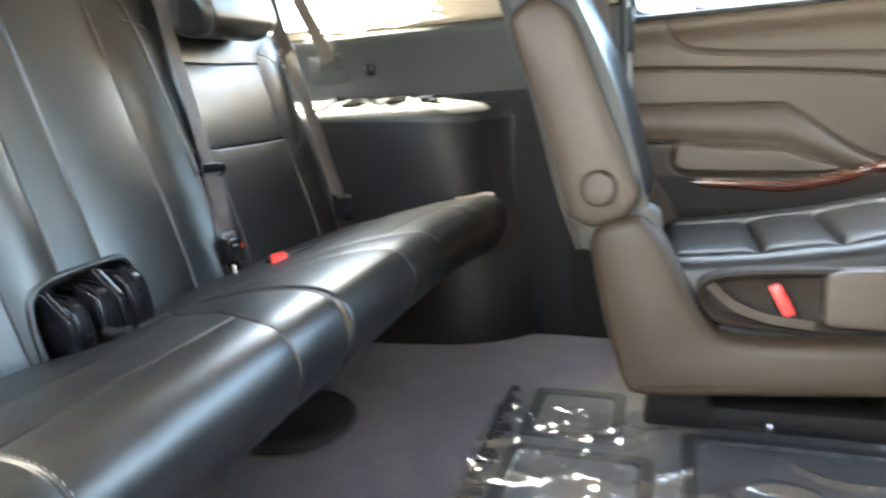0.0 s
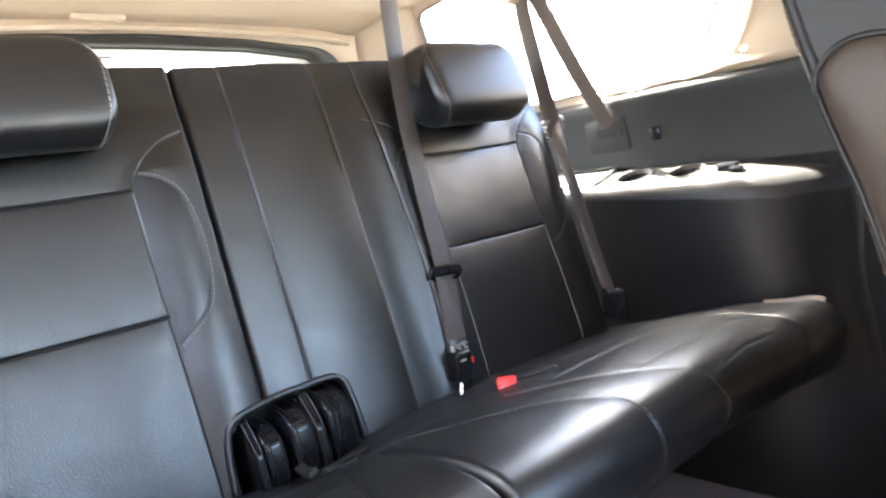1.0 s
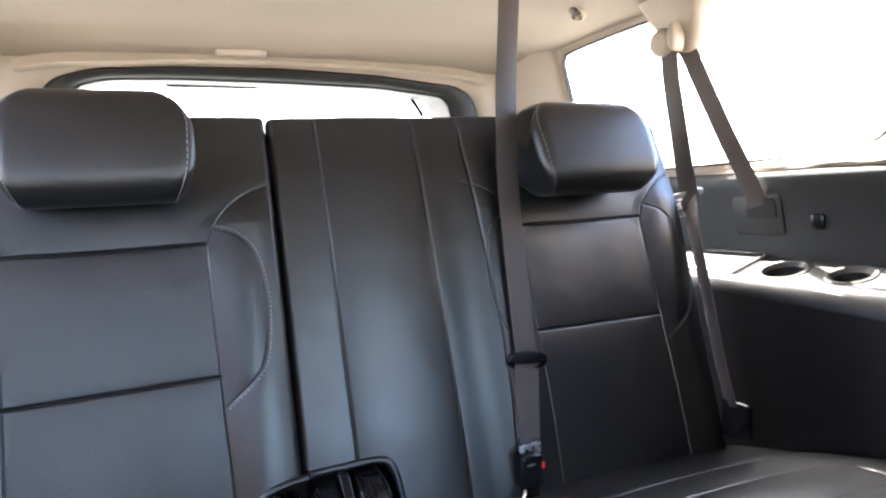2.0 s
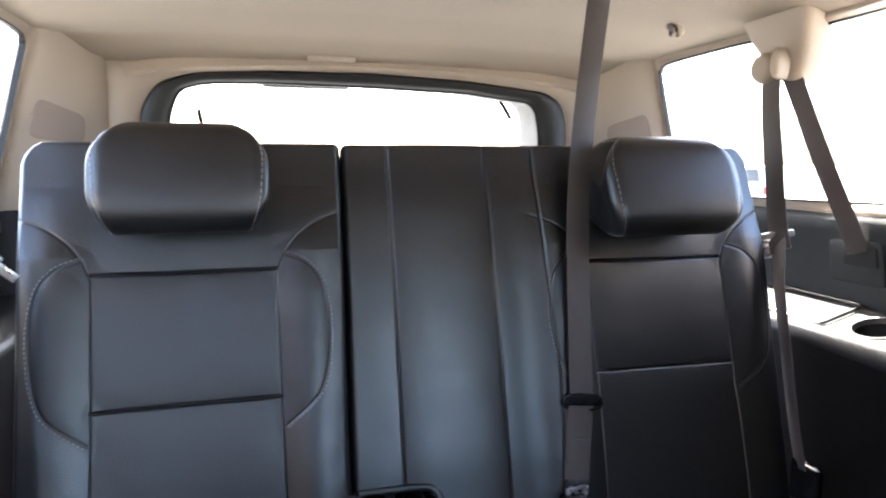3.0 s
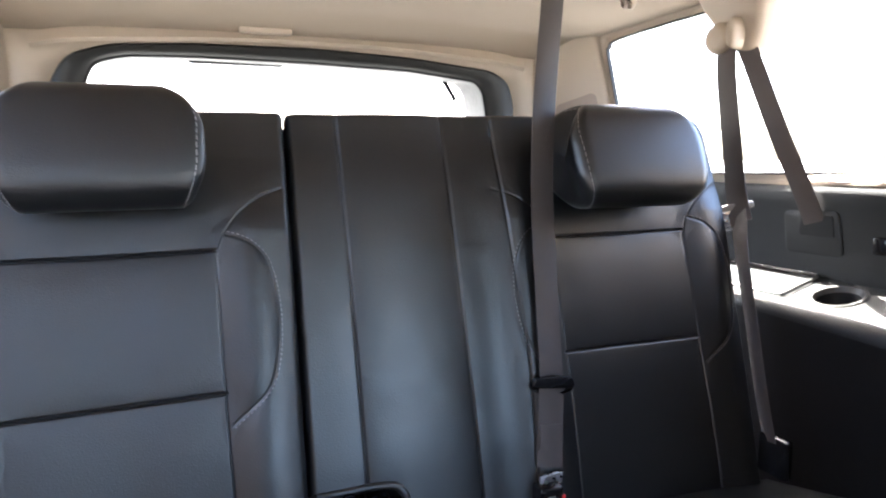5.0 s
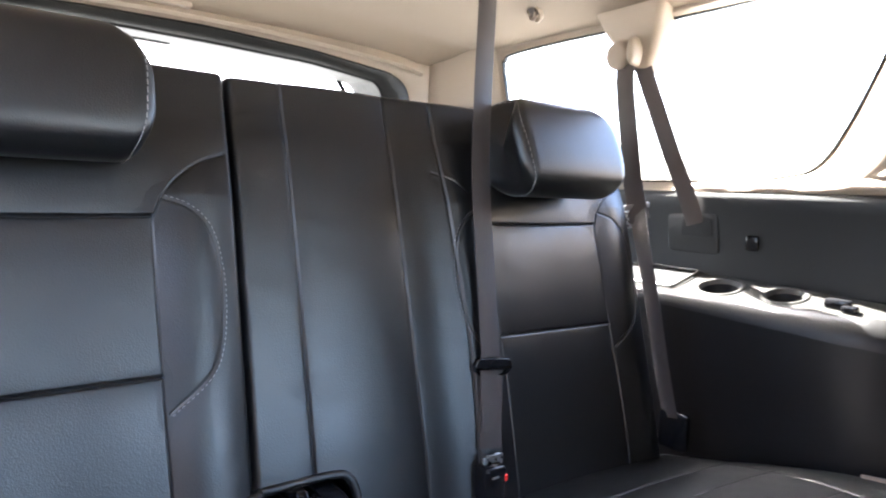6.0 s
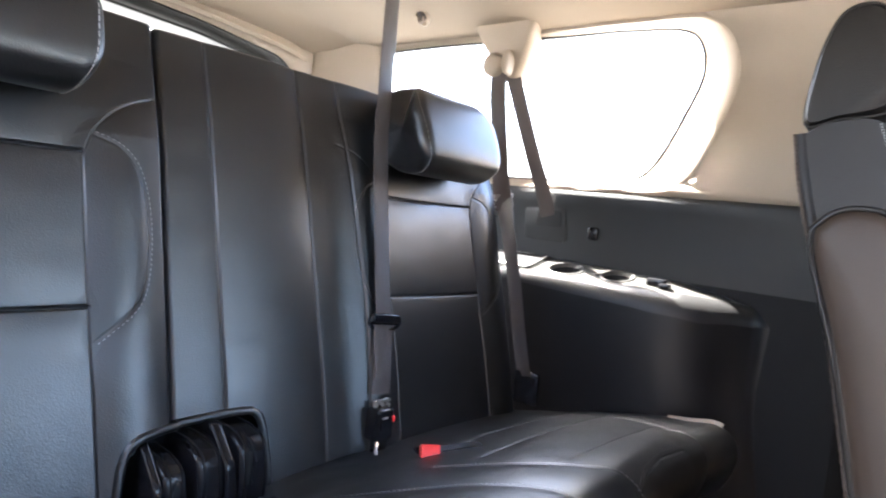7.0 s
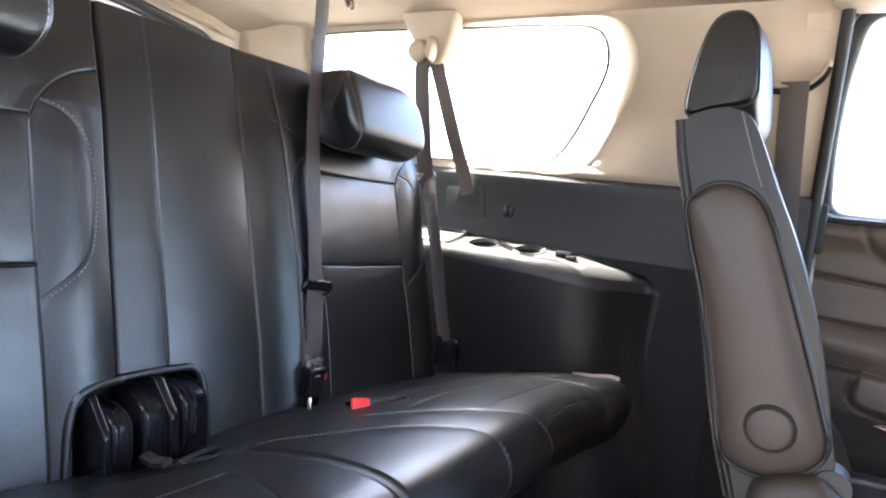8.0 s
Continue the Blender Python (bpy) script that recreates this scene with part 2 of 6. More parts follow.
def prism(outline, axis, lo, hi, bevel=0.0, seg=3):
    """A flat outline of (a, b) pairs pushed from lo to hi along an axis, with rounded rims."""
    bm = bmesh.new()

    def at(a, b, c):
        return {"x": (c, a, b), "y": (a, c, b), "z": (a, b, c)}[axis]
    f = bm.faces.new([bm.verts.new(at(a, b, lo)) for a, b in outline])
    top = bmesh.ops.extrude_face_region(bm, geom=[f])["geom"]
    vs = [g for g in top if isinstance(g, bmesh.types.BMVert)]
    off = Vector(at(0, 0, hi - lo))
    bmesh.ops.translate(bm, vec=off, verts=vs)
    if bevel > 0:
        rims = [e for e in bm.edges if len(e.link_faces) == 2 and any(len(g.verts) > 4 or len(outline) == 4 for g in e.link_faces) and sum(len(g.verts) == len(outline) for g in e.link_faces) >= 1]
        bmesh.ops.bevel(bm, geom=rims, offset=bevel, segments=seg, profile=0.5, affect='EDGES')
    return bm


def rounded(points, r, n=5):
    """A polygon of 2D points with each corner rounded to about r."""
    out = []
    k = len(points)
    for i in range(k):
        p, a, b = (np.array(points[j % k], float) for j in (i, i - 1, i + 1))
        rr = min(r, 0.45 * np.linalg.norm(a - p), 0.45 * np.linalg.norm(b - p))
        u, v = p + (a - p) / np.linalg.norm(a - p) * rr, p + (b - p) / np.linalg.norm(b - p) * rr
        for t in np.linspace(0, 1, n + 1):
            out.append(tuple((1 - t) ** 2 * u + 2 * t * (1 - t) * p + t ** 2 * v))
    return out


def loft(rings, close_ends=True):
    """Joins rings of equal count into a closed skin."""
    bm = bmesh.new()
    rv = [[bm.verts.new(tuple(float(c) for c in p)) for p in r] for r in rings]
    k = len(rings[0])
    for a, b in zip(rv, rv[1:]):
        for j in range(k):
            bm.faces.new((a[j], a[(j + 1) % k], b[(j + 1) % k], b[j]))
    if close_ends:
        bm.faces.new(rv[0][::-1])
        bm.faces.new(rv[-1])
    return bm


class Profile:
    """A side-view line (y, z), walked by its length; its normal points to the sitter's side."""

    def __init__(self, points, n=240):
        p = spline(points, n)
        self.p = p
        self.s = np.concatenate([[0], np.cumsum(np.linalg.norm(np.diff(p, axis=0), axis=1))])
        t = np.gradient(p, axis=0)
        t /= np.linalg.norm(t, axis=1)[:, None]
        self.n = np.stack([-t[:, 1], t[:, 0]], 1)
        self.length = self.s[-1]

    def at(self, v, h):
        y = np.interp(v, self.s, self.p[:, 0]) + np.interp(v, self.s, self.n[:, 0]) * h
        z = np.interp(v, self.s, self.p[:, 1]) + np.interp(v, self.s, self.n[:, 1]) * h
        return y, z

    def v_of_z(self, z):
        return float(np.interp(z, self.p[:, 1], self.s))

    def v_of_y(self, y):
        i = int(np.argmax(self.p[:, 1] > 0.385)) if self.p[:, 1].max() > 0.385 else 0
        return float(np.interp(y, self.p[i:, 0], self.s[i:]))


def line_distance(X, V, line):
    """The distance of each point to a polyline."""
    best = np.full(X.shape, 9.0)
    for (x0, v0), (x1, v1) in zip(line, line[1:]):
        dx, dv = x1 - x0, v1 - v0
        t = np.clip(((X - x0) * dx + (V - v0) * dv) / max(dx * dx + dv * dv, 1e-12), 0, 1)
        best = np.minimum(best, np.hypot(X - x0 - t * dx, V - v0 - t * dv))
    return best


CREASES = [(random.Random(7 + i).uniform(0, math.pi), random.Random(70 + i).uniform(0.035, 0.12), random.Random(700 + i).uniform(0, 6.28)) for i in range(14)]


def creases(X, V):
    """Soft uneven slack of stretched leather, about -1 to 1."""
    total = np.zeros(np.shape(X))
    for ang, length, phase in CREASES:
        k = 2 * math.pi / length
        a = X * math.cos(ang) + V * math.sin(ang)
        b = V * math.cos(ang) - X * math.sin(ang)
        total = total + (length / 0.12) * np.sin(k * a + phase + 1.3 * np.sin(k * 0.41 * b + 2 * phase))
    return total / 3.0


class Upholstery:
    """A padded skin over a profile: rolled rims, puffed panels, pulled-in seams."""

    def __init__(self, prof, left, right, v0, v1, roll, radius, seams, bulge=None, shift=None, nu=110, nv=140, puff=0.006, slack=0.00018):
        self.prof, self.left, self.right, self.v0, self.v1 = prof, left, right, v0, v1
        self.roll, self.radius, self.seams, self.bulge, self.shift, self.puff = roll, radius, seams, bulge, shift, puff
        self.slack = slack
        self.nu, self.nv = nu, nv

    def height(self, X, V):
        L, Rr = self.left(V), self.right(V)
        r = self.radius
        dx = np.clip(np.minimum(X - L, Rr - X), 0, r) / r
        dv = np.clip(np.minimum(V - self.v0, self.v1 - V), 0, r) / r
        roll = np.sqrt(np.clip(1 - (1 - dx) ** 2, 0, 1)) * np.sqrt(np.clip(1 - (1 - dv) ** 2, 0, 1))
        h = self.roll * roll
        near = np.full(X.shape, 1e-9)
        cut = np.zeros(X.shape)
        for line, depth, width in self.seams:
            d = line_distance(X, V, line)
            near += np.exp(-d / 0.014)
            cut = np.maximum(cut, depth * np.exp(-(d / width) ** 2))
        near = np.clip(-0.014 * np.log(near), 0, None)
        h = h - cut * roll + self.puff * roll * (1 - np.exp(-near / 0.022))
        if self.bulge:
            h = h + self.bulge(X, V) * roll
        return h + self.slack * creases(X, V) * roll

    def gathered(self, n, lo, hi, axis):
        """Steps from 0 to 1, closer together at both ends and where seams run across the axis."""
        t = np.linspace(0, 1, 2001)
        dens = 1.0 + 1.2 * (np.exp(-t / 0.03) + np.exp(-(1 - t) / 0.03))
        for line, _, _ in self.seams:
            p = np.array(line, float)
            d = np.abs(np.diff(p, axis=0))
            for (a, b), e in zip(zip(p, p[1:]), d):
                ln = float(np.hypot(*e))
                if ln < 1e-6 or e[axis] > 0.25 * ln:
                    continue
                c0, c1 = sorted(((a[axis] - lo) / (hi - lo), (b[axis] - lo) / (hi - lo)))
                gap = np.maximum(np.maximum(c0 - t, t - c1), 0) * (hi - lo)
                dens += 4.0 * min(1.0, ln / 0.12) * np.exp(-(gap / 0.004) ** 2)
        dens = np.minimum(dens, 6.0)
        cum = np.concatenate([[0], np.cumsum(0.5 * (dens[1:] + dens[:-1]))])
        return np.interp(np.linspace(0, 1, n), cum / cum[-1], t)

    def place(self, X, V, extra=0.0):
        X, V = np.asarray(X, float), np.asarray(V, float)
        y, z = self.prof.at(V, self.height(X, V) + extra)
        if self.shift:
            y = y + self.shift(X)
        return np.stack([X, y, z], -1)

    def build(self, parent, regions, thick=0.09, drop=None):
        """regions: (name, material, label, test(X, V)) in order; the first test that holds takes a face."""
        nu, nv = self.nu, self.nv
        xm0, xm1 = float(self.left(np.array([self.v0]))[0]), float(self.right(np.array([self.v0]))[0])
        s = self.gathered(nu, xm0, xm1, 0)
        w = self.gathered(nv, self.v0, self.v1, 1)
        V = (self.v0 + (self.v1 - self.v0) * w)[:, None] * np.ones((1, nu))
        L, Rr = self.left(V), self.right(V)
        X = L + (Rr - L) * s[None, :]
        P = self.place(X, V)
        gu = np.gradient(P, axis=1)
        gv = np.gradient(P, axis=0)
        N = np.cross(gu, gv)
        N /= np.maximum(np.linalg.norm(N, axis=2), 1e-12)[:, :, None]
        fx = 0.25 * (X[:-1, :-1] + X[1:, :-1] + X[:-1, 1:] + X[1:, 1:])
        fv = 0.25 * (V[:-1, :-1] + V[1:, :-1] + V[:-1, 1:] + V[1:, 1:])
        ident = np.full(fx.shape, len(regions) - 1)
        for k in range(len(regions) - 2, -1, -1):
            ident[regions[k][3](fx, fv)] = k
        gone = drop(fx, fv) if drop else np.zeros(fx.shape, bool)
        made = []
        for k, (name, mat, label, _) in enumerate(regions):
            ii, jj = np.nonzero((ident == k) & ~gone)
            if not len(ii):
                continue
            quads = np.stack([ii * nu + jj, ii * nu + jj + 1, (ii + 1) * nu + jj + 1, (ii + 1) * nu + jj], 1)
            used, inv = np.unique(quads, return_inverse=True)
            verts = [tuple(p) for p in P.reshape(-1, 3)[used]]
            faces = [tuple(int(c) for c in q) for q in inv.reshape(-1, 4)]
            if k == len(regions) - 1:
                # the rest carries the hidden back and the four sides
                lookup = {int(u): i for i, u in enumerate(used)}
                yb, zb = self.prof.at(V, np.full(V.shape, -thick))
                if self.shift:
                    yb = yb + self.shift(X)

                def front(i, j):
                    key = i * nu + j
                    if key not in lookup:
                        lookup[key] = len(verts)
                        verts.append(tuple(P[i, j]))
                    return lookup[key]
                back = {}

                def rear(i, j):
                    if (i, j) not in back:
                        back[(i, j)] = len(verts)
                        inset = 0.012 if j == 0 else (-0.012 if j == nu - 1 else 0)
                        verts.append((float(X[i, j]) + inset, float(yb[i, j]), float(zb[i, j])))
                    return back[(i, j)]
                for i in range(nv - 1):
                    for j in (0, nu - 1):
                        fi = min(j, nu - 2)
                        if not gone[i, fi]:
                            faces.append((front(i, j), front(i + 1, j), rear(i + 1, j), rear(i, j)))
                for j in range(nu - 1):
                    for i in (0, nv - 1):
                        fi = min(i, nv - 2)
                        if not gone[fi, j]:
                            faces.append((front(i, j), front(i, j + 1), rear(i, j + 1), rear(i, j)))
                step = [int(c) for c in np.linspace(0, nv - 1, 24)]
                for a, b in zip(step, step[1:]):
                    if not (gone[min(a, nv - 2), 0] or gone[min(a, nv - 2), nu - 2]):
                        faces.append((rear(a, 0), rear(b, 0), rear(b, nu - 1), rear(a, nu - 1)))
            me = bpy.data.meshes.new(name)
            me.from_pydata(verts, [], faces)
            me.update()
            me.polygons.foreach_set("use_smooth", [True] * len(me.polygons))
            normals = [tuple(v.normal) for v in me.vertices]
            for i, u in enumerate(used):
                normals[i] = tuple(float(c) for c in N.reshape(-1, 3)[u])
            me.normals_split_custom_set_from_vertices(normals)
            made.append(link(name, me, mat, parent, label, smooth=False))
        return made

    def stitches(self, parent, lines, name="stitching", length=0.0040, gap=0.0028, r=0.00050, mat=None, lift=0.0004):
        """Short threads along lines, one part."""
        for line in lines:
            verts, faces = [], []
            p = np.array(line, float)
            s = np.concatenate([[0], np.cumsum(np.linalg.norm(np.diff(p, axis=0), axis=1))])
            c = np.arange(0.002, s[-1], length + gap)
            a = np.stack([np.interp(c, s, p[:, 0]), np.interp(c, s, p[:, 1])], 1)
            b = np.stack([np.interp(c + length, s, p[:, 0]), np.interp(c + length, s, p[:, 1])], 1)
            A = self.place(a[:, 0], a[:, 1], lift)
            B = self.place(b[:, 0], b[:, 1], lift)
            for q0, q1 in zip(A, B):
                d = q1 - q0
                ln = np.linalg.norm(d)
                if ln < 1e-5:
                    continue
                d /= ln
                n1 = np.cross(d, (0.6, 0.3, 0.74))
                n1 /= np.linalg.norm(n1)
                n2 = np.cross(d, n1)
                k = len(verts)
                for q, e in ((q0, 0.5), ((q0 + q1) / 2, 1.25), (q1, 0.5)):
                    for a0 in range(4):
                        ang = math.pi / 2 * a0
                        verts.append(tuple(q + (n1 * math.cos(ang) + n2 * math.sin(ang)) * r * e))
                for ring in (0, 4):
                    for a0 in range(4):
                        faces.append((k + ring + a0, k + ring + (a0 + 1) % 4, k + ring + 4 + (a0 + 1) % 4, k + ring + 4 + a0))
            tagged(raw(name, verts, faces, mat or THREAD, parent, "grey dashed stitching" if mat else "pale dashed stitching", smooth=False), kind="stuff")

# ---- structure: the cabin shell ----


def fill_with_hole(outer, hole, to3d):
    """A sheet with an opening: outer and hole are loops of 2D points."""
    bm = bmesh.new()
    edges = []
    for loop in (outer, hole):
        if not loop:
            continue
        vs = [bm.verts.new((a, b, 0)) for a, b in loop]
        edges += [bm.edges.new((vs[i], vs[(i + 1) % len(vs)])) for i in range(len(vs))]
    bmesh.ops.triangle_fill(bm, use_beauty=True, use_dissolve=False, edges=edges)
    bmesh.ops.subdivide_edges(bm, edges=[e for e in bm.edges if e.calc_length() > 0.08], cuts=2, use_grid_fill=False)
    bmesh.ops.triangulate(bm, faces=bm.faces[:])
    for v in bm.verts:
        v.co = Vector(to3d(v.co.x, v.co.y))
    return bm


def thicken(ob, t, offset=-1, facing=None):
    """Gives a sheet its thickness; facing: the way its faces are first turned."""
    if facing is not None:
        me = ob.data
        total = sum((p.normal * p.area for p in me.polygons), Vector())
        if total.dot(Vector(facing)) < 0:
            me.flip_normals()
    md = ob.modifiers.new("thickness", 'SOLIDIFY')
    md.thickness, md.offset = t, offset
    return ob


def wall_x(z):
    """Half width of the cabin at a height: upright below the belt line, leaning in above."""
    return 0.79 if z < 0.845 else 0.79 - 0.27 * (z - 0.845) ** 1.0


def ceiling_mid(y):
    return float(np.interp(y, [-3.2, -2.2, -1.2, -0.4, 0.1, 0.35, 0.5, 0.62, 0.66], [1.16, 1.27, 1.30, 1.295, 1.275, 1.25, 1.222, 1.180, 1.165]))


def ceiling_z(x, y):
    m = ceiling_mid(y)
    side = min(m, 1.205 + 0.01 * max(0, -y)) if y < 0.5 else m - 0.012
    return m - (m - side) * min(1.0, abs(x) / 0.70) ** 3.2


# ceiling
ys = np.concatenate([np.linspace(-2.32, 0.3, 30), np.linspace(0.34, 0.66, 18)])
xs = np.linspace(-0.72, 0.72, 49)
verts = [(x, y, ceiling_z(x, y)) for y in ys for x in xs]
faces = [(i * 49 + j, i * 49 + j + 1, (i + 1) * 49 + j + 1, (i + 1) * 49 + j) for i in range(len(ys) - 1) for j in range(48)]
ceiling = thicken(raw("ceiling", verts, faces, CLOTH, None), 0.03, 1, (0, 0, 1))
tagged(ceiling, "beige cloth headliner, gently arched, with rounded sides", "ceiling", kind="structure")

# floor
gx, gy = np.linspace(-0.86, 0.86, 44), np.linspace(-3.2, 0.75, 100)
verts = []
for y in gy:
    for x in gx:
        verts.append((x, y, 0.006 * noise.noise(Vector((x * 3, y * 3, 1.0))) - 0.004))
faces = [(i * 44 + j, i * 44 + j + 1, (i + 1) * 44 + j + 1, (i + 1) * 44 + j) for i in range(99) for j in range(43)]
floor = thicken(raw("floor", verts, faces, CARPET, None), 0.05, -1, (0, 0, 1))
tagged(floor, "dark grey-brown cabin carpet, worn and slightly wavy", "floor", kind="structure")

# quarter walls with their windows, both sides
WIN = [(0.436, 0.90), (0.440, 1.145), (0.430, 1.182), (0.395, 1.194), (0.22, 1.200), (-0.05, 1.202), (-0.30, 1.205), (-0.46, 1.195), (-0.512, 1.11), (-0.482, 1.00), (-0.425, 0.895), (-0.34, 0.864), (-0.10, 0.859), (0.39, 0.860)]
PANE = [(0.432, 0.91), (0.435, 1.142), (0.425, 1.177), (0.390, 1.188), (0.22, 1.192), (-0.05, 1.190), (-0.28, 1.192), (-0.41, 1.180), (-0.440, 1.11), (-0.405, 1.02), (-0.335, 0.905), (-0.26, 0.876), (-0.10, 0.871), (0.38, 0.874)]


def shrink(loop, d):
    """Moves a loop of 2D points inwards (d > 0) by about d."""
    p = np.array(loop)
    c = p.mean(0)
    out = []
    n = len(p)
    area = sum(p[i][0] * p[(i + 1) % n][1] - p[(i + 1) % n][0] * p[i][1] for i in range(n))
    sgn = 1 if area > 0 else -1
    for i in range(n):
        t = p[(i + 1) % n] - p[i - 1]
        t /= max(np.linalg.norm(t), 1e-9)
        out.append(tuple(p[i] + sgn * d * np.array([-t[1], t[0]])))
    return out


def glass_out(y):
    """How far the quarter glass lies outside the trim: deeper towards the front pillar."""
    k = min(1.0, max(0.0, (0.05 - y) / 0.45))
    return 0.008 + 0.068 * k * k * (3 - 2 * k)


PANE = [(a + 0.0382 * (a + 0.89) * (glass_out(a) - 0.008) / 0.068, b + 0.0382 * (b - 0.723) * (glass_out(a) - 0.008) / 0.068) for a, b in PANE]


def quarter_wall(side, name, label):
    def up(a, b):
        return (side * wall_x(b), a, b)
    k = -0.885 if side > 0 else -0.80
    edge = [(k, 0.846), (-0.35, 0.846), (0.0, 0.838), (0.64, 0.848), (0.64, 1.17), (0.45, 1.222), (0.0, 1.245), (-0.4, 1.25), (k - 0.02, 1.25)]
    hole = [tuple(p) for p in spline(WIN, 156, closed=True)]
    w = thing(name, label, "wall", kind="structure")
    o = part("trim_panel", fill_with_hole(edge, hole, up), BEIGE, w, "beige moulded pillar trim round the rear side window")
    thicken(o, 0.012, 1, (side, 0, 0))
    # the reveal from the trim out to the glass
    inner = [tuple(p) for p in spline(PANE, 156, closed=True)]
    rings = []
    for k, out in [(q, q ** 1.5) for q in (0.0, 0.03, 0.07, 0.12, 0.18, 0.26, 0.36, 0.50, 0.66, 0.83, 1.0)]:
        lp = [(p[0] * (1 - k) + q[0] * k, p[1] * (1 - k) + q[1] * k) for p, q in zip(hole, inner)]
        rings.append([(side * (wall_x(b) + out * (glass_out(q[0]) - 0.003)), a, b) for (a, b), q in zip(lp, inner)])
    bm = loft(rings, close_ends=False)
    part("window_reveal", bm, BEIGE, w)
    lp = shrink(inner, -0.002)
    lq = shrink(inner, 0.002)
    rings = [[(side * (wall_x(b) + glass_out(a) + o2), a, b) for a, b in q] for q, o2 in ((lp, -0.007), (lq, -0.009), (lq, 0.003), (lp, 0.005), (lp, -0.007))]
    part("window_seal", loft(rings, close_ends=False), RUBBER, w, "thin black rubber seal")
    return inner


quarter_wall(1, "wall_left_hand", "beige moulded side wall with a large rear side window")
HOLE = quarter_wall(-1, "wall_right_hand", "beige moulded side wall with a large rear side window")
for side in (1, -1):
    g = fill_with_hole(shrink(HOLE, -0.002), None, lambda a, b: (side * (wall_x(b) + glass_out(a)), a, b))
    pane = part("window_1" if side > 0 else "window_2", g, PRIVACY, None)
    pane.visible_shadow = False
    tagged(pane, "tinted rear side window glass in a black seal", "window", kind="structure")

# slanting rear pillar fairings with speaker grilles


def fairing(z):
    w = wall_x(z)
    return [(w + 0.02, 0.448), (w - 0.004, 0.452), (w - 0.018, 0.466), (0.622, 0.588), (0.606, 0.606), (0.600, 0.640), (w + 0.02, 0.640)]


for side in (1, -1):
    tagged(part("rear_pillar_base", loft([[(side * (a - 0.003), b - 0.003, z) for a, b in fairing(z)] for z in (0.58, 0.66, 0.74, 0.80, 0.838, 0.846)]), GREY_PLASTIC, None), "dark grey lower rear pillar trim", "pillar", kind="structure")
    zs = [0.848, 0.90, 1.0, 1.1, 1.16, 1.20, 1.22]
    tagged(part("rear_pillar_trim", loft([[(side * a, b, z) for a, b in fairing(z)] for z in zs]), BEIGE, None), "beige slanting rear pillar trim", "pillar", kind="structure")

    def on_fairing(k, z, off):
        a, b = np.array((wall_x(z) - 0.018, 0.466)), np.array((0.622, 0.588))
        d = (b - a) / np.linalg.norm(b - a)
        p = a + (b - a) * k + off * np.array((-d[1], d[0]))
        return (side * p[0], p[1], z)
    out = [(k / 0.19, z) for k, z in rounded([(0.012, 0.995), (0.152, 0.985), (0.156, 1.045), (0.016, 1.075)], 0.022)]
    gr = part("speaker_grille", loft([[on_fairing(k, z, o) for k, z in out] for o in (0.003, -0.0035)] + [[on_fairing(0.44 + (k - 0.44) * 0.96, 1.025 + (z - 1.025) * 0.95, -0.0045) for k, z in out]]), GRILLE, None)
    tagged(gr, "tan speaker grille flush in the pillar trim", "speaker grille", group="pillar grilles")

# tailgate wall: pillars and header round a wide window
TG_Y = 0.62
WOUT = rounded([(-0.538, 0.72), (0.540, 0.72), (0.538, 1.055), (0.522, 1.108), (0.476, 1.134), (0.243, 1.157), (0.0, 1.166), (-0.25, 1.162), (-0.42, 1.152), (-0.498, 1.128), (-0.536, 1.065)], 0.03, 6)
tail_wall = thing("wall_rear", "beige tailgate surround with a wide rear window in a dark frame", "wall", kind="structure")
edge = [(-0.80, 0.0), (0.80, 0.0), (0.80, 0.85), (0.72, 1.19), (0.4, 1.20), (0, 1.21), (-0.4, 1.20), (-0.72, 1.19), (-0.80, 0.85)]
thicken(part("pillar_trim", fill_with_hole(edge, WOUT, lambda a, b: (a, TG_Y, b)), BEIGE, tail_wall), 0.01, 1, (0, 1, 0))


def ring_y(loop, y):
    return [(a, y, b) for a, b in loop]


LIP = rounded([(-0.476, 0.74), (0.464, 0.74), (0.462, 1.030), (0.452, 1.083), (0.430, 1.107), (0.25, 1.127), (0.0, 1.134), (-0.25, 1.136), (-0.39, 1.132), (-0.452, 1.116), (-0.476, 1.055)], 0.025, 6)
WIN_IN = [(a * 1.045, b + 0.016) for a, b in LIP]


def between(k, a=WOUT, b=LIP):
    return [(p[0] * (1 - k) + q[0] * k, p[1] * (1 - k) + q[1] * k) for p, q in zip(a, b)]


part("window_frame", loft([ring_y(between(k), TG_Y + y) for k, y in ((0.0, -0.004), (0.05, -0.014), (0.2, -0.018), (0.6, -0.014), (0.88, -0.003), (1.0, 0.012))], close_ends=False), FRAME_TRIM, tail_wall, "dark grey moulded window surround")
part("window_liner", loft([ring_y(between(k, LIP, WIN_IN), TG_Y + y) for k, y in ((0.0, 0.012), (0.1, 0.030), (0.5, 0.100), (1.0, 0.182))], close_ends=False), RUBBER, tail_wall, "dark liner running back to the glass")
part("inner_seal", loft([ring_y(shrink(LIP, d), TG_Y + y) for d, y in ((-0.004, 0.006), (-0.003, 0.001), (0.002, 0.004), (0.003, 0.012), (0.000, 0.018))], close_ends=False), RUBBER, tail_wall, "thin black seal along the surround's lip")
part("seal", loft([ring_y(shrink(WOUT, -0.002), TG_Y - 0.002), ring_y(shrink(WOUT, 0.002), TG_Y - 0.011), ring_y(shrink(WOUT, 0.007), TG_Y - 0.006)], close_ends=False), DARK_TRIM, tail_wall, "black rubber seal")
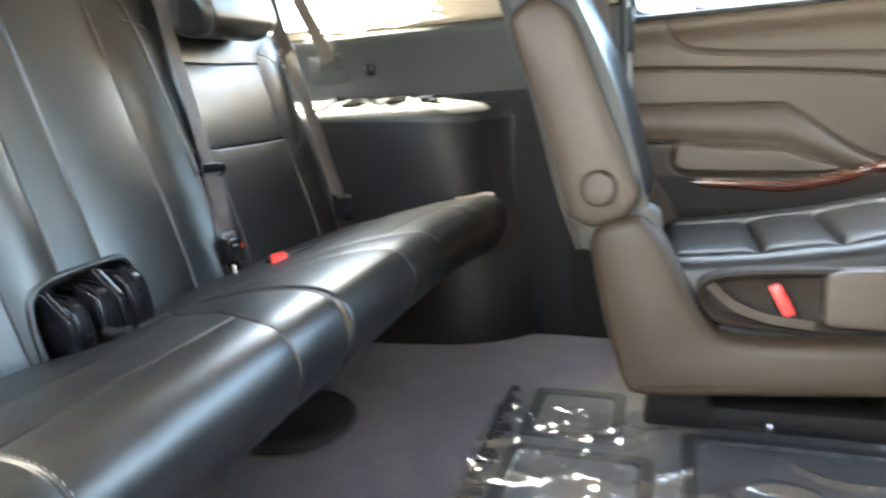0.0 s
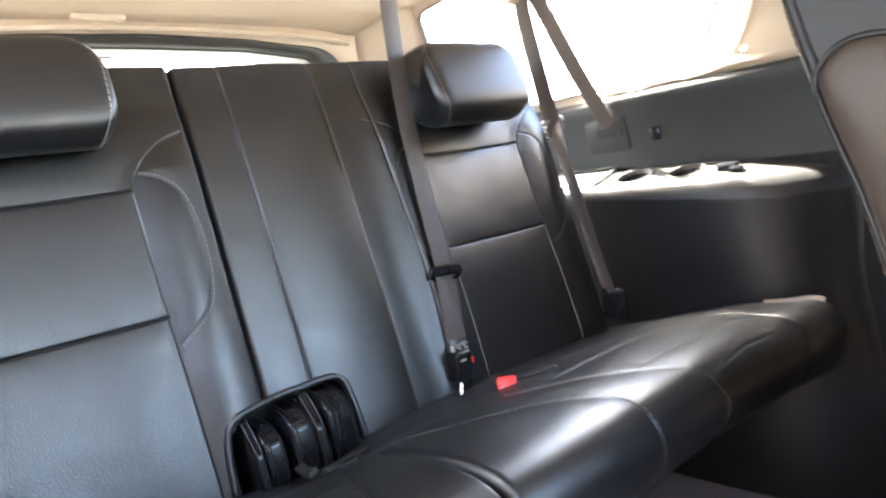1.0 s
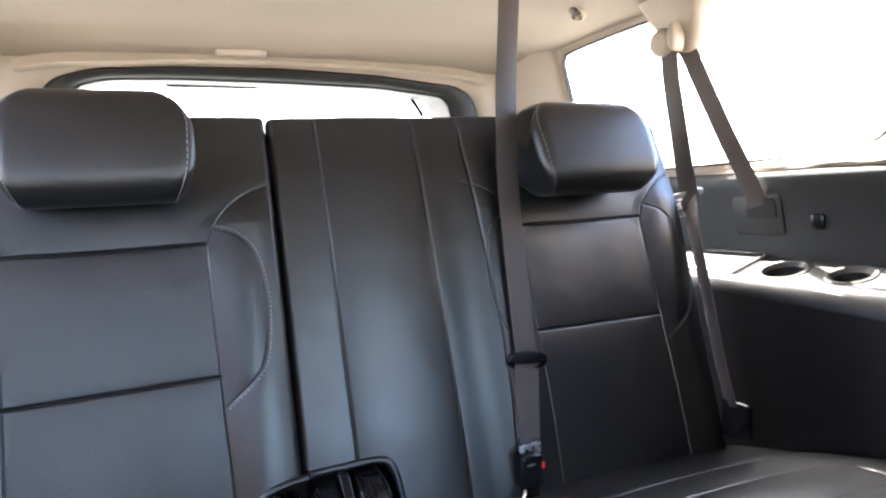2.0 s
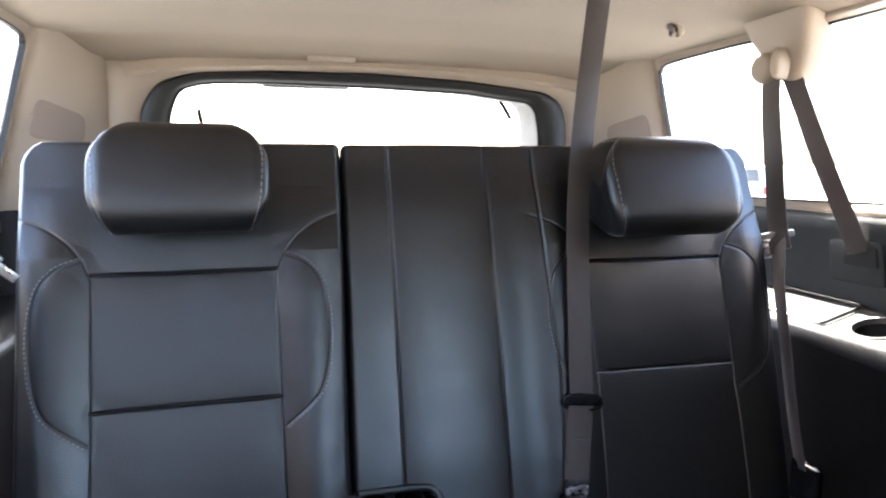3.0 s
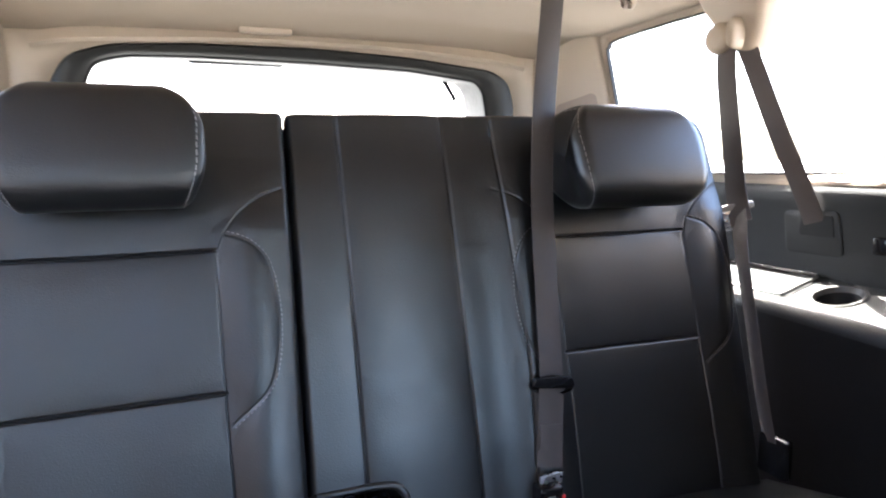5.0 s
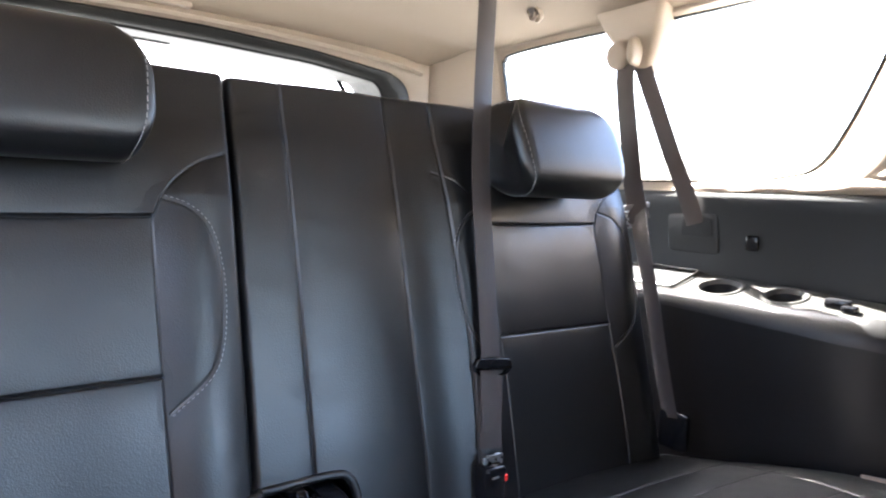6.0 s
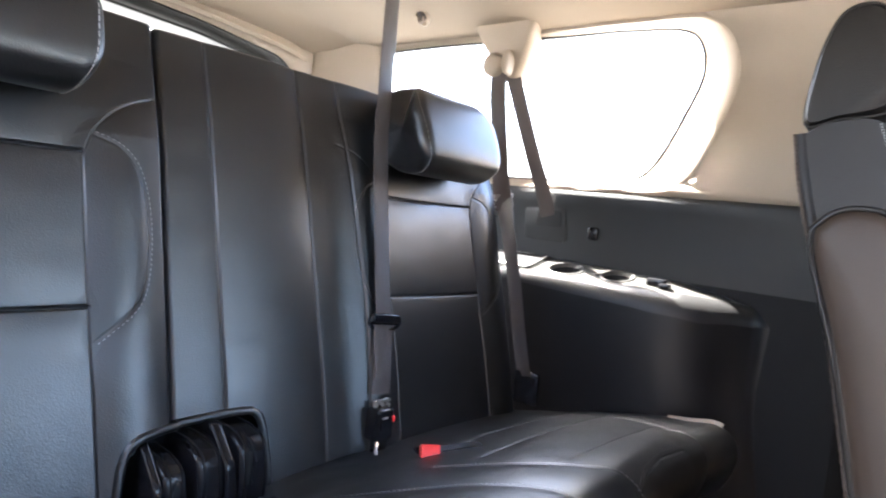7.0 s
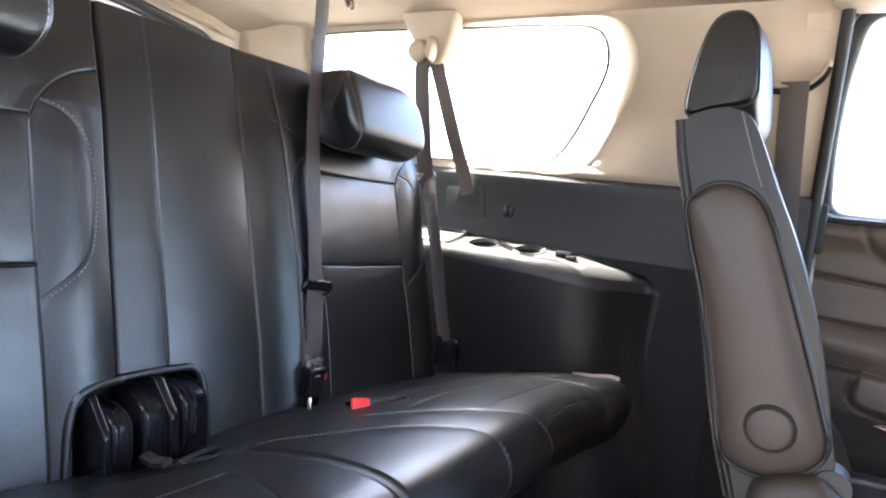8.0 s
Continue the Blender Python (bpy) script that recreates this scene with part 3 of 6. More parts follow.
rear_pane = part("window_3", fill_with_hole(shrink(WIN_IN, -0.004), None, lambda a, b: (a, TG_Y + 0.180, b)), REAR_GLASS, None)
rear_pane.visible_shadow = False
tagged(rear_pane, "wide tinted rear window glass", "window", kind="structure")
# unseen overhang, added so that sun doesn't reach the rear window frame
spoiler = prism(rounded([(0.63, 1.222), (0.96, 1.190), (0.97, 1.200), (0.80, 1.245), (0.63, 1.262)], 0.008), "x", -0.72, 0.72, bevel=0.01)
tagged(part("rear_sun_block", spoiler, PAINT_WHITE, None), "white unseen roof spoiler, added to shade the rear window frame", "roof edge", kind="structure")
# header strip above the window
hs = [(-0.56, 1.150), (-0.47, 1.166), (-0.2, 1.182), (0, 1.185), (0.2, 1.182), (0.47, 1.166), (0.56, 1.150)]
line = spline([(a, TG_Y - 0.022, b) for a, b in hs], 48)
hd = part("trim", ribbon([tuple(p) for p in line], 0.030, 0.012, (0, 0.55, 0.8)), BEIGE, None)
tagged(hd, "pale beige header strip above the rear window", "trim", kind="structure")

# plain unseen front closure: partition added to block light, windscreen, roof end, passenger doorway
fw = one_box(-0.80, 0.80, -2.12, -2.06, 0, 0.55, bevel=0.02)
for x0, x1, z1 in ((-0.80, -0.16, 1.26), (-0.14, 0.14, 0.74), (0.16, 0.80, 0.80)):
    box(fw, x0, x1, -2.118, -2.062, 0.53, z1, bevel=0.02)
fw = part("light_block_front", fw, BLACK_PLASTIC, None)
tagged(fw, "plain dark unseen partition added to block light from the front", "wall", kind="structure")
screen = part("window_5", loft([[(x, y, z) for x, y, z in ((-0.79, -2.30, 1.285), (0.79, -2.30, 1.285), (0.83, -3.10, 0.78), (-0.83, -3.10, 0.78))], [(x, y - 0.003, z + 0.005) for x, y, z in ((-0.79, -2.30, 1.285), (0.79, -2.30, 1.285), (0.83, -3.10, 0.78), (-0.83, -3.10, 0.78))]]), SCREEN_GLASS, None, smooth=False)
screen.visible_shadow = False
tagged(screen, "lightly tinted slanting windscreen glass closing the front", "window", kind="structure")
for k, (a, b) in enumerate([((-2.05), (-1.93)), ((-3.2), (-3.1))]):
    for side in (1, -1):
        bm = loft([[(side * wall_x(z) + d, y, z) for d, y in ((0, a), (0, b), (0.05 * side, b), (0.05 * side, a))] for z in (0.0, 0.45, 0.845, 1.05, 1.24)])
        tagged(part("pillar_trim", bm, BEIGE, None), "beige door pillar trim", "pillar", kind="structure")
# passenger-side lining is carried up past window height to block light there
for side, ya, yb in ((1, -3.1, -2.05), (-1, -3.1, -2.05)):
    tagged(part("wall_door_front", one_box(min(side * 0.84, side * 0.79), max(side * 0.84, side * 0.79), ya, yb, 0.0, 0.76 if side > 0 else 1.24, bevel=0.01), TAUPE_HARD, None), "plain unseen front door lining, raised on the passenger side to block light", "wall", kind="structure")
for side in (1, -1):
    tagged(part("trim_rail", one_box(side * 0.70 - 0.04, side * 0.70 + 0.04, -2.5, -0.86, 1.195, 1.26, bevel=0.02), BEIGE, None), "beige roof rail trim", "trim", kind="structure")
    tagged(part("sill", one_box(side * 0.83 - 0.05, side * 0.83 + 0.05, -3.2, -0.88, -0.05, 0.03 if side < 0 else 0.05, bevel=0.01), BLACK_PLASTIC, None), "black door sill plate", "sill", kind="structure")

# unseen leaf outside the doorway, turned to cut the light on the passenger seat
leaf = Matrix.Translation((-0.86, -1.38, 0.0)) @ Matrix.Rotation(radians(48), 4, 'Z')
tagged(part("light_block_leaf", box(one_box(-0.07, 0.0, 0.0, 0.62, 0.02, 0.82, bevel=0.02, m=leaf), -0.06, -0.01, 0.0, 0.62, 0.824, 1.24, bevel=0.01, m=leaf), TAUPE_HARD, None), "plain taupe unseen door leaf, added to block light at the doorway", "door", kind="structure")
# unseen wall added so that less daylight enters by the doorway
tagged(part("light_block_doorway", loft([[(-wall_x(z) + d, y, z) for d, y in ((0, -2.04), (0, -1.36), (-0.05, -1.36), (-0.05, -2.04))] for z in (0.0, 0.45, 0.845, 1.05, 1.24)]), TAUPE_HARD, None), "plain taupe unseen wall, added to narrow the doorway's light", "wall", kind="structure")
# unseen roof edges, added to keep high sun off the chair and door
for side in (1, -1):
    tagged(part("roof_sun_block", one_box(min(side * 0.70, side * 0.775), max(side * 0.70, side * 0.775), -2.5, -0.62, 1.262, 1.30, bevel=0.012), PAINT_WHITE, None), "white unseen roof edge above the doors, added to block sun", "roof edge", kind="structure")

# lower quarter trim, wheel housing and shelf, both sides


def lower_quarter(side):
    t = thing("wall_lower_left_hand" if side > 0 else "wall_lower_right_hand", "black grained lower side trim with a shelf over the wheel housing", "wall", kind="structure")

    def X(v):
        return side * v
    # recessed band between shelf and belt line, rolled at its top
    prof = [(0.84, 0.560), (0.806, 0.600), (0.801, 0.66), (0.797, 0.70), (0.792, 0.76), (0.786, 0.815), (0.781, 0.838), (0.787, 0.850), (0.80, 0.853)]
    ys2 = np.linspace(-0.885 if side > 0 else -0.78, 0.62, 40)
    rings = [[(X(px), y, pz + (0.0 if y < 0.1 else 0.02 * (y - 0.1) * (pz - 0.66) / 0.19)) for px, pz in prof] for y in ys2]
    bm = bmesh.new()
    rv = [[bm.verts.new(p) for p in r] for r in rings]
    for a, b in zip(rv, rv[1:]):
        for j in range(len(prof) - 1):
            bm.faces.new((a[j], a[j + 1], b[j + 1], b[j]))
    part("band", bm, GREY_PLASTIC, t, "dark grey moulded band below the window")
    # housing wall: runs along the cabin and rounds outwards to the front, its top rolled into the shelf
    rear = [(0.655, 0.62), (0.662, 0.30), (0.668, 0.0), (0.672, -0.15), (0.678, -0.30)]
    if side > 0:
        path = spline(rear + [(0.686, -0.39), (0.698, -0.445), (0.718, -0.49), (0.746, -0.535), (0.776, -0.58), (0.803, -0.63), (0.812, -0.86)], 110)
        waist = spline(rear + [(0.690, -0.42), (0.706, -0.478), (0.730, -0.522), (0.757, -0.554), (0.787, -0.584), (0.806, -0.632), (0.813, -0.86)], 110)
        foot = spline(rear + [(0.692, -0.44), (0.716, -0.520), (0.748, -0.578), (0.776, -0.612), (0.798, -0.638), (0.809, -0.675), (0.813, -0.86)], 110)
    else:
        path = waist = foot = spline([(a + 0.022, b) for a, b in rear] + [(0.712, -0.40), (0.730, -0.475), (0.752, -0.535), (0.780, -0.582), (0.812, -0.615)], 100)

    def top(x, y):
        return float(np.interp(y, [-0.87, -0.70, -0.615, -0.55, -0.455, -0.36, -0.18, 0.0, 0.62], [0.595, 0.605, 0.626, 0.648, 0.668, 0.675, 0.679, 0.682, 0.684])) - 0.28 * (0.80 - x)
    wall_rows, roll_rows, edge = [], [], []
    for i, (x, y) in enumerate(path):
        tt = path[min(i + 1, len(path) - 1)] - path[max(i - 1, 0)]
        nn = np.array([-tt[1], tt[0]])
        nn /= np.linalg.norm(nn)
        if nn[0] < 0:
            nn = -nn
        r = float(np.interp(y, [-0.80, -0.60, -0.50, -0.36, 0.0], [0.010, 0.022, 0.032, 0.026, 0.014]))

        def at(o, drop_z):
            px, py = x + nn[0] * o, y + nn[1] * o
            px = min(px, 0.815)
            return (X(px), py, max(0.0, top(px, py) - drop_z))
        lean = 0.004
        row = []
        for z in (0.0, 0.2, 0.28, 0.36, 0.42, 0.47, 0.51, 0.55):
            k1, k2 = min(1.0, max(0.0, (z - 0.2) / 0.25)), min(1.0, max(0.0, (z - 0.45) / 0.15))
            flat = (foot[i] * (1 - k1) + waist[i] * k1) * (1 - k2) + path[i] * k2
            row.append((X(min(float(flat[0]) - lean * (1 - z / 0.6), 0.815)), float(flat[1]), z))
        wall_rows.append(row + [at(0.0, r * 1.25)])
        roll_rows.append([at(r * (1 - math.cos(a)), r * 1.25 * (1 - math.sin(a))) for a in np.linspace(0, math.pi / 2, 9)])
        edge.append((min(x + nn[0] * r, 0.815), y + nn[1] * r))
    # roll and passenger-side housing get darker plastics: their shade is in the colour
    for nm, rows, mat, lab in (("wheel_housing", wall_rows, HOUSING_PLASTIC if side > 0 else BLACK_PLASTIC, "black grained wheel housing cover"), ("shelf_roll", roll_rows, ROLL_PLASTIC, "rolled inner edge of the shelf, shade put into its colour")):
        bm = bmesh.new()
        rv = [[bm.verts.new(p) for p in row] for row in rows]
        for a, b in zip(rv, rv[1:]):
            for j in range(len(a) - 1):
                bm.faces.new((a[j], a[j + 1], b[j + 1], b[j]))
        part(nm, bm, mat, t, lab)
    # shelf top with cup wells
    outl = [p for p in edge if p[0] < 0.81] + [(0.8155, -0.87 if side > 0 else -0.60), (0.8155, 0.62)]
    cups = [(0.741, -0.185, 0.038), (0.750, -0.305, 0.033)] if side > 0 else []
    bm = bmesh.new()
    edges = []
    loops = [outl] + [[(cx + r * math.cos(a), cy + r * math.sin(a)) for a in np.linspace(0, 2 * math.pi, 28, endpoint=False)] for cx, cy, r in cups]
    for lp in loops:
        vs = [bm.verts.new((X(a), b, 0.0)) for a, b in lp]
        edges += [bm.edges.new((vs[i], vs[(i + 1) % len(vs)])) for i in range(len(vs))]
    bmesh.ops.triangle_fill(bm, use_beauty=True, edges=edges)
    bmesh.ops.subdivide_edges(bm, edges=[e for e in bm.edges if e.calc_length() > 0.05 and len(e.link_faces) == 2], cuts=1)
    bmesh.ops.triangulate(bm, faces=bm.faces[:])
    for v in bm.verts:
        v.co.z = top(abs(v.co.x), v.co.y)
    # driver-side top is the paler, sunlit version; the other is coloured as shaded
    part("shelf", bm, SHELF_PLASTIC if side > 0 else ROLL_PLASTIC, t, "grey plastic shelf top" if side > 0 else "glossy shelf top, coloured darker for the shaded passenger side")
    for cx, cy, r in cups:
        rings = [[(X(cx + q * math.cos(a)), cy + q * math.sin(a), top(cx + q * math.cos(a), cy + q * math.sin(a)) + z) for a in np.linspace(0, 2 * math.pi, 28, endpoint=False)] for q, z in ((r + 0.008, 0.0), (r + 0.005, 0.0035), (r + 0.001, 0.003), (r - 0.003, -0.006))]
        part("cup_rim", loft(rings, close_ends=False), SHELF_PLASTIC, t, "raised grey rim")
        rings = [[(X(cx + q * math.cos(a)), cy + q * math.sin(a), top(cx + q * math.cos(a), cy + q * math.sin(a)) + z) for a in np.linspace(0, 2 * math.pi, 28, endpoint=False)] for q, z in ((r - 0.003, -0.006), (r - 0.006, -0.06), (r - 0.008, -0.066), (0.002, -0.067))]
        part("cup_holder", loft(rings, close_ends=False), BLACK_PLASTIC, t, "round cup holder well")
    return t


lower_quarter(1)
lower_left = lower_quarter(-1)
# passenger side: raised edge of the band round a recess, grip and ribs under the shelf
recess = [(-0.60, 0.716), (-0.20, 0.718), (0.10, 0.722), (0.205, 0.722), (0.245, 0.730), (0.272, 0.750), (0.305, 0.784), (0.340, 0.806), (0.400, 0.815), (0.600, 0.818)]
part("band_edge", ribbon([(-(0.7965 - 0.09 * (z - 0.70)) + 0.003, y, z) for y, z in spline(recess, 60)], 0.022, 0.009, (0.0, -0.5, 0.86)), GREY_PLASTIC, lower_left, "raised rounded edge of the band")
grip = [tuple(q) for q in spline([(-0.682, -0.085, 0.630), (-0.680, -0.03, 0.634), (-0.679, 0.05, 0.624)], 16)]
part("grip", ribbon(grip, [0.004 + 0.012 * math.sin(math.pi * (0.08 + 0.84 * i / (len(grip) - 1))) for i in range(len(grip))], 0.008, (0.3, 0.0, 0.9)), ROLL_PLASTIC, lower_left, "dark moulded grip under the shelf")
for y in (-0.105, -0.045):
    part("rib", tube([(-0.688, y, 0.575), (-0.686, y - 0.012, 0.54), (-0.686, y - 0.024, 0.505)], 0.007, 8), ROLL_PLASTIC, lower_left, "thin moulded rib")
# small parts on the trim of both sides
for side in (1, -1):
    if side > 0:
        tray = thing("storage_tray", "shallow tray with a thin pale rim in the side shelf", "tray")
        tz = lambda x: 0.682 - 0.28 * (0.80 - x)
        part("tray_floor", loft([[(side * x, y, tz(x) + dz) for x, y in ((0.702, -0.105), (0.788, -0.105), (0.788, 0.12), (0.702, 0.12))] for dz in (-0.006, 0.004)]), BLACK_PLASTIC, tray)
        lp = [(side * a, b, tz(a) + 0.004) for a, b in rounded([(0.698, -0.11), (0.792, -0.11), (0.792, 0.125), (0.698, 0.125)], 0.012)]
        part("tray_rim", tube(lp, 0.0028, 6, closed=True), SHELF_PLASTIC, tray)
        ck = thing("shelf_catch", "small black catch on the grey side shelf", "catch")
        part("catch_body", one_box(min(side * 0.735, side * 0.757), max(side * 0.735, side * 0.757), -0.415, -0.375, 0.655, 0.672, bevel=0.004), SMOOTH_BLACK, ck)
        part("catch_tab", one_box(min(side * 0.728, side * 0.748), max(side * 0.728, side * 0.748), -0.428, -0.405, 0.652, 0.664, bevel=0.003), SMOOTH_BLACK, ck)
    pillar = loft([[(side * px, y, z) for px, y in (((0.84, -0.64), (0.816, -0.645), (0.803, -0.70), (0.792, -0.86), (0.785, -0.885), (0.84, -0.885)) if side > 0 else ((0.83, -0.56), (0.79, -0.57), (0.785, -0.60), (0.785, -0.66), (0.79, -0.68), (0.83, -0.68)))] for z in (0.0, 0.25, 0.5, 0.60, 0.64)])
    tagged(part("pillar_lower_trim", pillar, PILLAR_PLASTIC, None), "black lower pillar trim beside the wheel housing", "trim", kind="structure")

    tagged(part("wall_backing", one_box(min(side * 0.80, side * 0.83), max(side * 0.80, side * 0.83), -0.885 if side > 0 else -0.68, 0.62, 0.0, 0.70), BLACK_PLASTIC, None), "plain black inner side wall", "wall", kind="structure")

    # unseen solid block added outside the trim to stop sun leaking past it
    y_a, y_b = (-0.90, -0.535) if side > 0 else (-0.80, -0.535)
    core = loft([[(side * (wall_x(z) + d), y, z) for d, y in ((0.014, y_a), (0.014, y_b), (0.16, y_b), (0.16, y_a))] for z in (0.0, 0.4, 0.845, 1.05, 1.26)])
    tagged(part("pillar_sun_block", core, PAINT_WHITE, None), "white body pillar outside the trim", "pillar", kind="structure")

# clip and belt exit on the driver-side band, mirrored on the other side
for side in (1, -1):
    ex = thing("belt_exit", "flush belt exit plate with a dark slot", "belt guide", group="belt exits")
    out = rounded([(-0.035, 0.722), (-0.150, 0.722), (-0.142, 0.806), (-0.030, 0.800)], 0.012)
    bx = [[(side * (0.7965 - 0.09 * (b - 0.70) - o), a, b) for a, b in shrink(out, i)] for i, o in ((0, -0.004), (0, 0.0015), (0.003, 0.0028))]
    part("plate", loft(bx), GREY_PLASTIC, ex)
    part("slot", loft([[(side * (0.7965 - 0.09 * (b - 0.70) - o), a, b) for a, b in rounded([(-0.065, 0.757), (-0.135, 0.757), (-0.132, 0.797), (-0.070, 0.795)], 0.006)] for o in (0.000, 0.0045)]), RUBBER, ex)
    hk = thing("trim_clip", "small square black trim clip in the side band", "clip", group="trim clips")
    part("clip_body", one_box(min(side * 0.786, side * 0.797), max(side * 0.786, side * 0.797), -0.231 if side > 0 else 0.122, -0.203 if side > 0 else 0.152, 0.736 if side > 0 else 0.760, 0.767 if side > 0 else 0.798, bevel=0.006), SMOOTH_BLACK, hk)

# ---- third-row bench ----
BACK = Profile([(y + 0.019, z) for y, z in ((-0.118, 0.30), (-0.106, 0.36), (-0.092, 0.42), (-0.077, 0.48), (-0.046, 0.59), (-0.021, 0.68), (0.006, 0.775), (0.032, 0.86), (0.058, 0.93), (0.072, 0.975))])


def backline(pts):
    return [(x, BACK.v_of_z(z)) for x, z in pts]


def smooth_line(pts, n=24):
    return [tuple(p) for p in spline(pts, n)]


def seat_lines(c, dz=0.0):
    """Seams of one outer seat, about its middle line c (x, z), on the backrest."""
    w = 0.130
    S = {}
    S["top"] = [(c - w, 0.782), (c + w, 0.782)]
    S["mid"] = [(c - w, 0.588), (c + w, 0.588)]
    for s in (-1, 1):
        S["side%d" % s] = [(c + s * (w + 0.012), 0.805), (c + s * w, 0.775), (c + s * w, 0.56), (c + s * (w + 0.004), 0.32)]
        S["wing%d" % s] = smooth_line([(c + s * 0.224, 0.862), (c + s * 0.190, 0.848), (c + s * 0.160, 0.826), (c + s * 0.142, 0.803)], 14)
        S["loop%d" % s] = smooth_line([(c + s * 0.142, 0.803), (c + s * 0.172, 0.790), (c + s * 0.194, 0.765), (c + s * 0.204, 0.725), (c + s * 0.206, 0.675), (c + s * 0.199, 0.620), (c + s * 0.182, 0.583), (c + s * 0.136, 0.546)], 28)
    for k in S:
        if k[:3] in ("top", "win", "loo", "sid"):
            S[k] = [(x, z + dz * min(1.0, max(0.0, (z - 0.60) / 0.18))) for x, z in S[k]]
    return S


def corner(prof, v1, x_edge, r, sgn, lean=0.0):
    """Edge line that rounds in near the top end; lean: how far it drifts per metre down from the top."""
    def fn(V):
        d = np.clip(V - (v1 - r), 0, r)
        return x_edge - lean * (v1 - V) + sgn * (r - np.sqrt(np.clip(r * r - d * d, 0, None)))
    return fn


def in_loop(c, s, dz=0.0):
    def test(X, V):
        z = np.interp(V, BACK.s, BACK.p[:, 1])
        u = (X - c) * s
        z = z - dz * np.clip((z - 0.60) / 0.18, 0, 1)
        lim = np.interp(z, [0.546, 0.583, 0.620, 0.675, 0.725, 0.765, 0.790, 0.803], [0.136, 0.182, 0.199, 0.206, 0.204, 0.194, 0.172, 0.142])
        return (u > 0.130) & (u < lim) & (z > 0.546) & (z < 0.803)
    return test


def in_panel(c, z0, z1):
    def test(X, V):
        z = np.interp(V, BACK.s, BACK.p[:, 1])
        return (np.abs(X - c) < 0.130) & (z > z0) & (z < z1)
    return test


def seat_bulge(c, width=0.22):
    """Side bolsters stand proud of the middle panel."""
    def fn(X, V):
        z = np.interp(V, BACK.s, BACK.p[:, 1])
        u = np.abs(X - c)
        b = 0.014 * np.exp(-((u - 0.185) / 0.05) ** 2) * np.clip((0.90 - z) / 0.1, 0, 1)
        return b - 0.006 * np.exp(-(u / 0.09) ** 2)
    return fn


def offset_line(line, d):
    p = np.array(line)
    t = np.gradient(p, axis=0)
    t /= np.linalg.norm(t, axis=1)[:, None]
    return [tuple(q) for q in p + d * np.stack([-t[:, 1], t[:, 0]], 1)]


V0, V1 = BACK.v_of_z(0.315), BACK.v_of_z(0.974)
LC, RC = -0.386, 0.394
DZ_L, DZ_R = -0.006, -0.012      # the two seats carry their upper seams at slightly different heights

# passenger-side backrest
left_back = thing("third_row_backrest", "black leather third-row backrest with pale stitched side bolsters, upright", "seat back", at=(-0.386, -0.15, 0.30), group="third-row backrests")
S = seat_lines(LC, DZ_L)
seams = [(backline(l), (0.0042 if k in ('top', 'mid') else 0.0018), (0.0020 if k in ('top', 'mid') else 0.0012)) for k, l in S.items()]
up = Upholstery(BACK, corner(BACK, V1, -0.614, 0.045, 1), corner(BACK, V1, -0.1462, 0.010, -1, 0.019), V0, V1, 0.022, 0.011, seams, bulge=seat_bulge(LC), slack=0.0002, nu=340, nv=430, puff=0.0035)


def hinge_cut_left(X, V):
    z = np.interp(V, BACK.s, BACK.p[:, 1])
    return (X > -0.229) & (z < 0.430 - 0.03 * np.clip((-0.200 - X) / 0.028, 0, 1))


up.build(left_back, [
    ("upper_panel", LEATHER, "plain black leather middle panel", in_panel(LC, 0.588, 0.782 + DZ_L)),
    ("lower_panel", LEATHER, "plain black leather lower panel", in_panel(LC, 0.31, 0.588)),
    ("side_insert", PERF, "perforated black leather side insert", in_loop(LC, -1, DZ_L)),
    ("side_insert", PERF, "perforated black leather side insert", in_loop(LC, 1, DZ_L)),
    ("cover", LEATHER, "black leather outer cover", None)], thick=0.075, drop=hinge_cut_left)
up.stitches(left_back, [backline(offset_line(S["loop-1"], -0.004)), backline(offset_line(S["loop1"], 0.004))])

# driver-side backrest, wider: it carries the middle place


def shift_right(X):
    return -0.06 * (np.asarray(X) + 0.135)


right_back = thing("third_row_backrest", "wide black leather third-row backrest with a plain middle place, upright", "seat back", at=(0.24, -0.17, 0.30), group="third-row backrests")
S2 = seat_lines(RC, DZ_R)
mid = {"m1": [(-0.069, 0.974), (-0.071, 0.70), (-0.074, 0.440)], "m2": [(0.100, 0.974), (0.099, 0.78), (0.099, 0.32)], "m3": [(0.187, 0.974), (0.187, 0.80), (0.194, 0.58), (0.182, 0.32)]}
seams2 = [(backline(l), (0.0042 if k in ('top', 'mid') else 0.0018), (0.0020 if k in ('top', 'mid') else 0.0012)) for k, l in S2.items()] + [(backline(l), 0.0030, 0.0018) for l in mid.values()]
_rb = seat_bulge(RC)


def right_bulge(X, V):
    k = np.clip((X - 0.120) / 0.085, 0, 1)
    k = k * k * (3 - 2 * k)
    return k * _rb(X, V) + (1 - k) * (0.004 * np.cos((X - 0.015) * 16) - 0.004)


_edge = corner(BACK, V1, 0.622, 0.045, -1)


def right_edge(V):
    z = np.interp(V, BACK.s, BACK.p[:, 1])
    return _edge(V) - 0.014 * np.clip((0.74 - z) / 0.26, 0, 1)


ur = Upholstery(BACK, corner(BACK, V1, -0.1448, 0.010, 1, 0.019), right_edge, V0, V1, 0.022, 0.011, seams2, bulge=right_bulge, shift=shift_right, nu=520, nv=430, puff=0.0032)


def hinge_cut_right(X, V):
    z = np.interp(V, BACK.s, BACK.p[:, 1])
    return (X < -0.019 - 0.02 * np.clip((z - 0.405) / 0.03, 0, 1)) & (z < 0.432)


def band(x0, x1):
    return lambda X, V: (X > x0) & (X < x1)


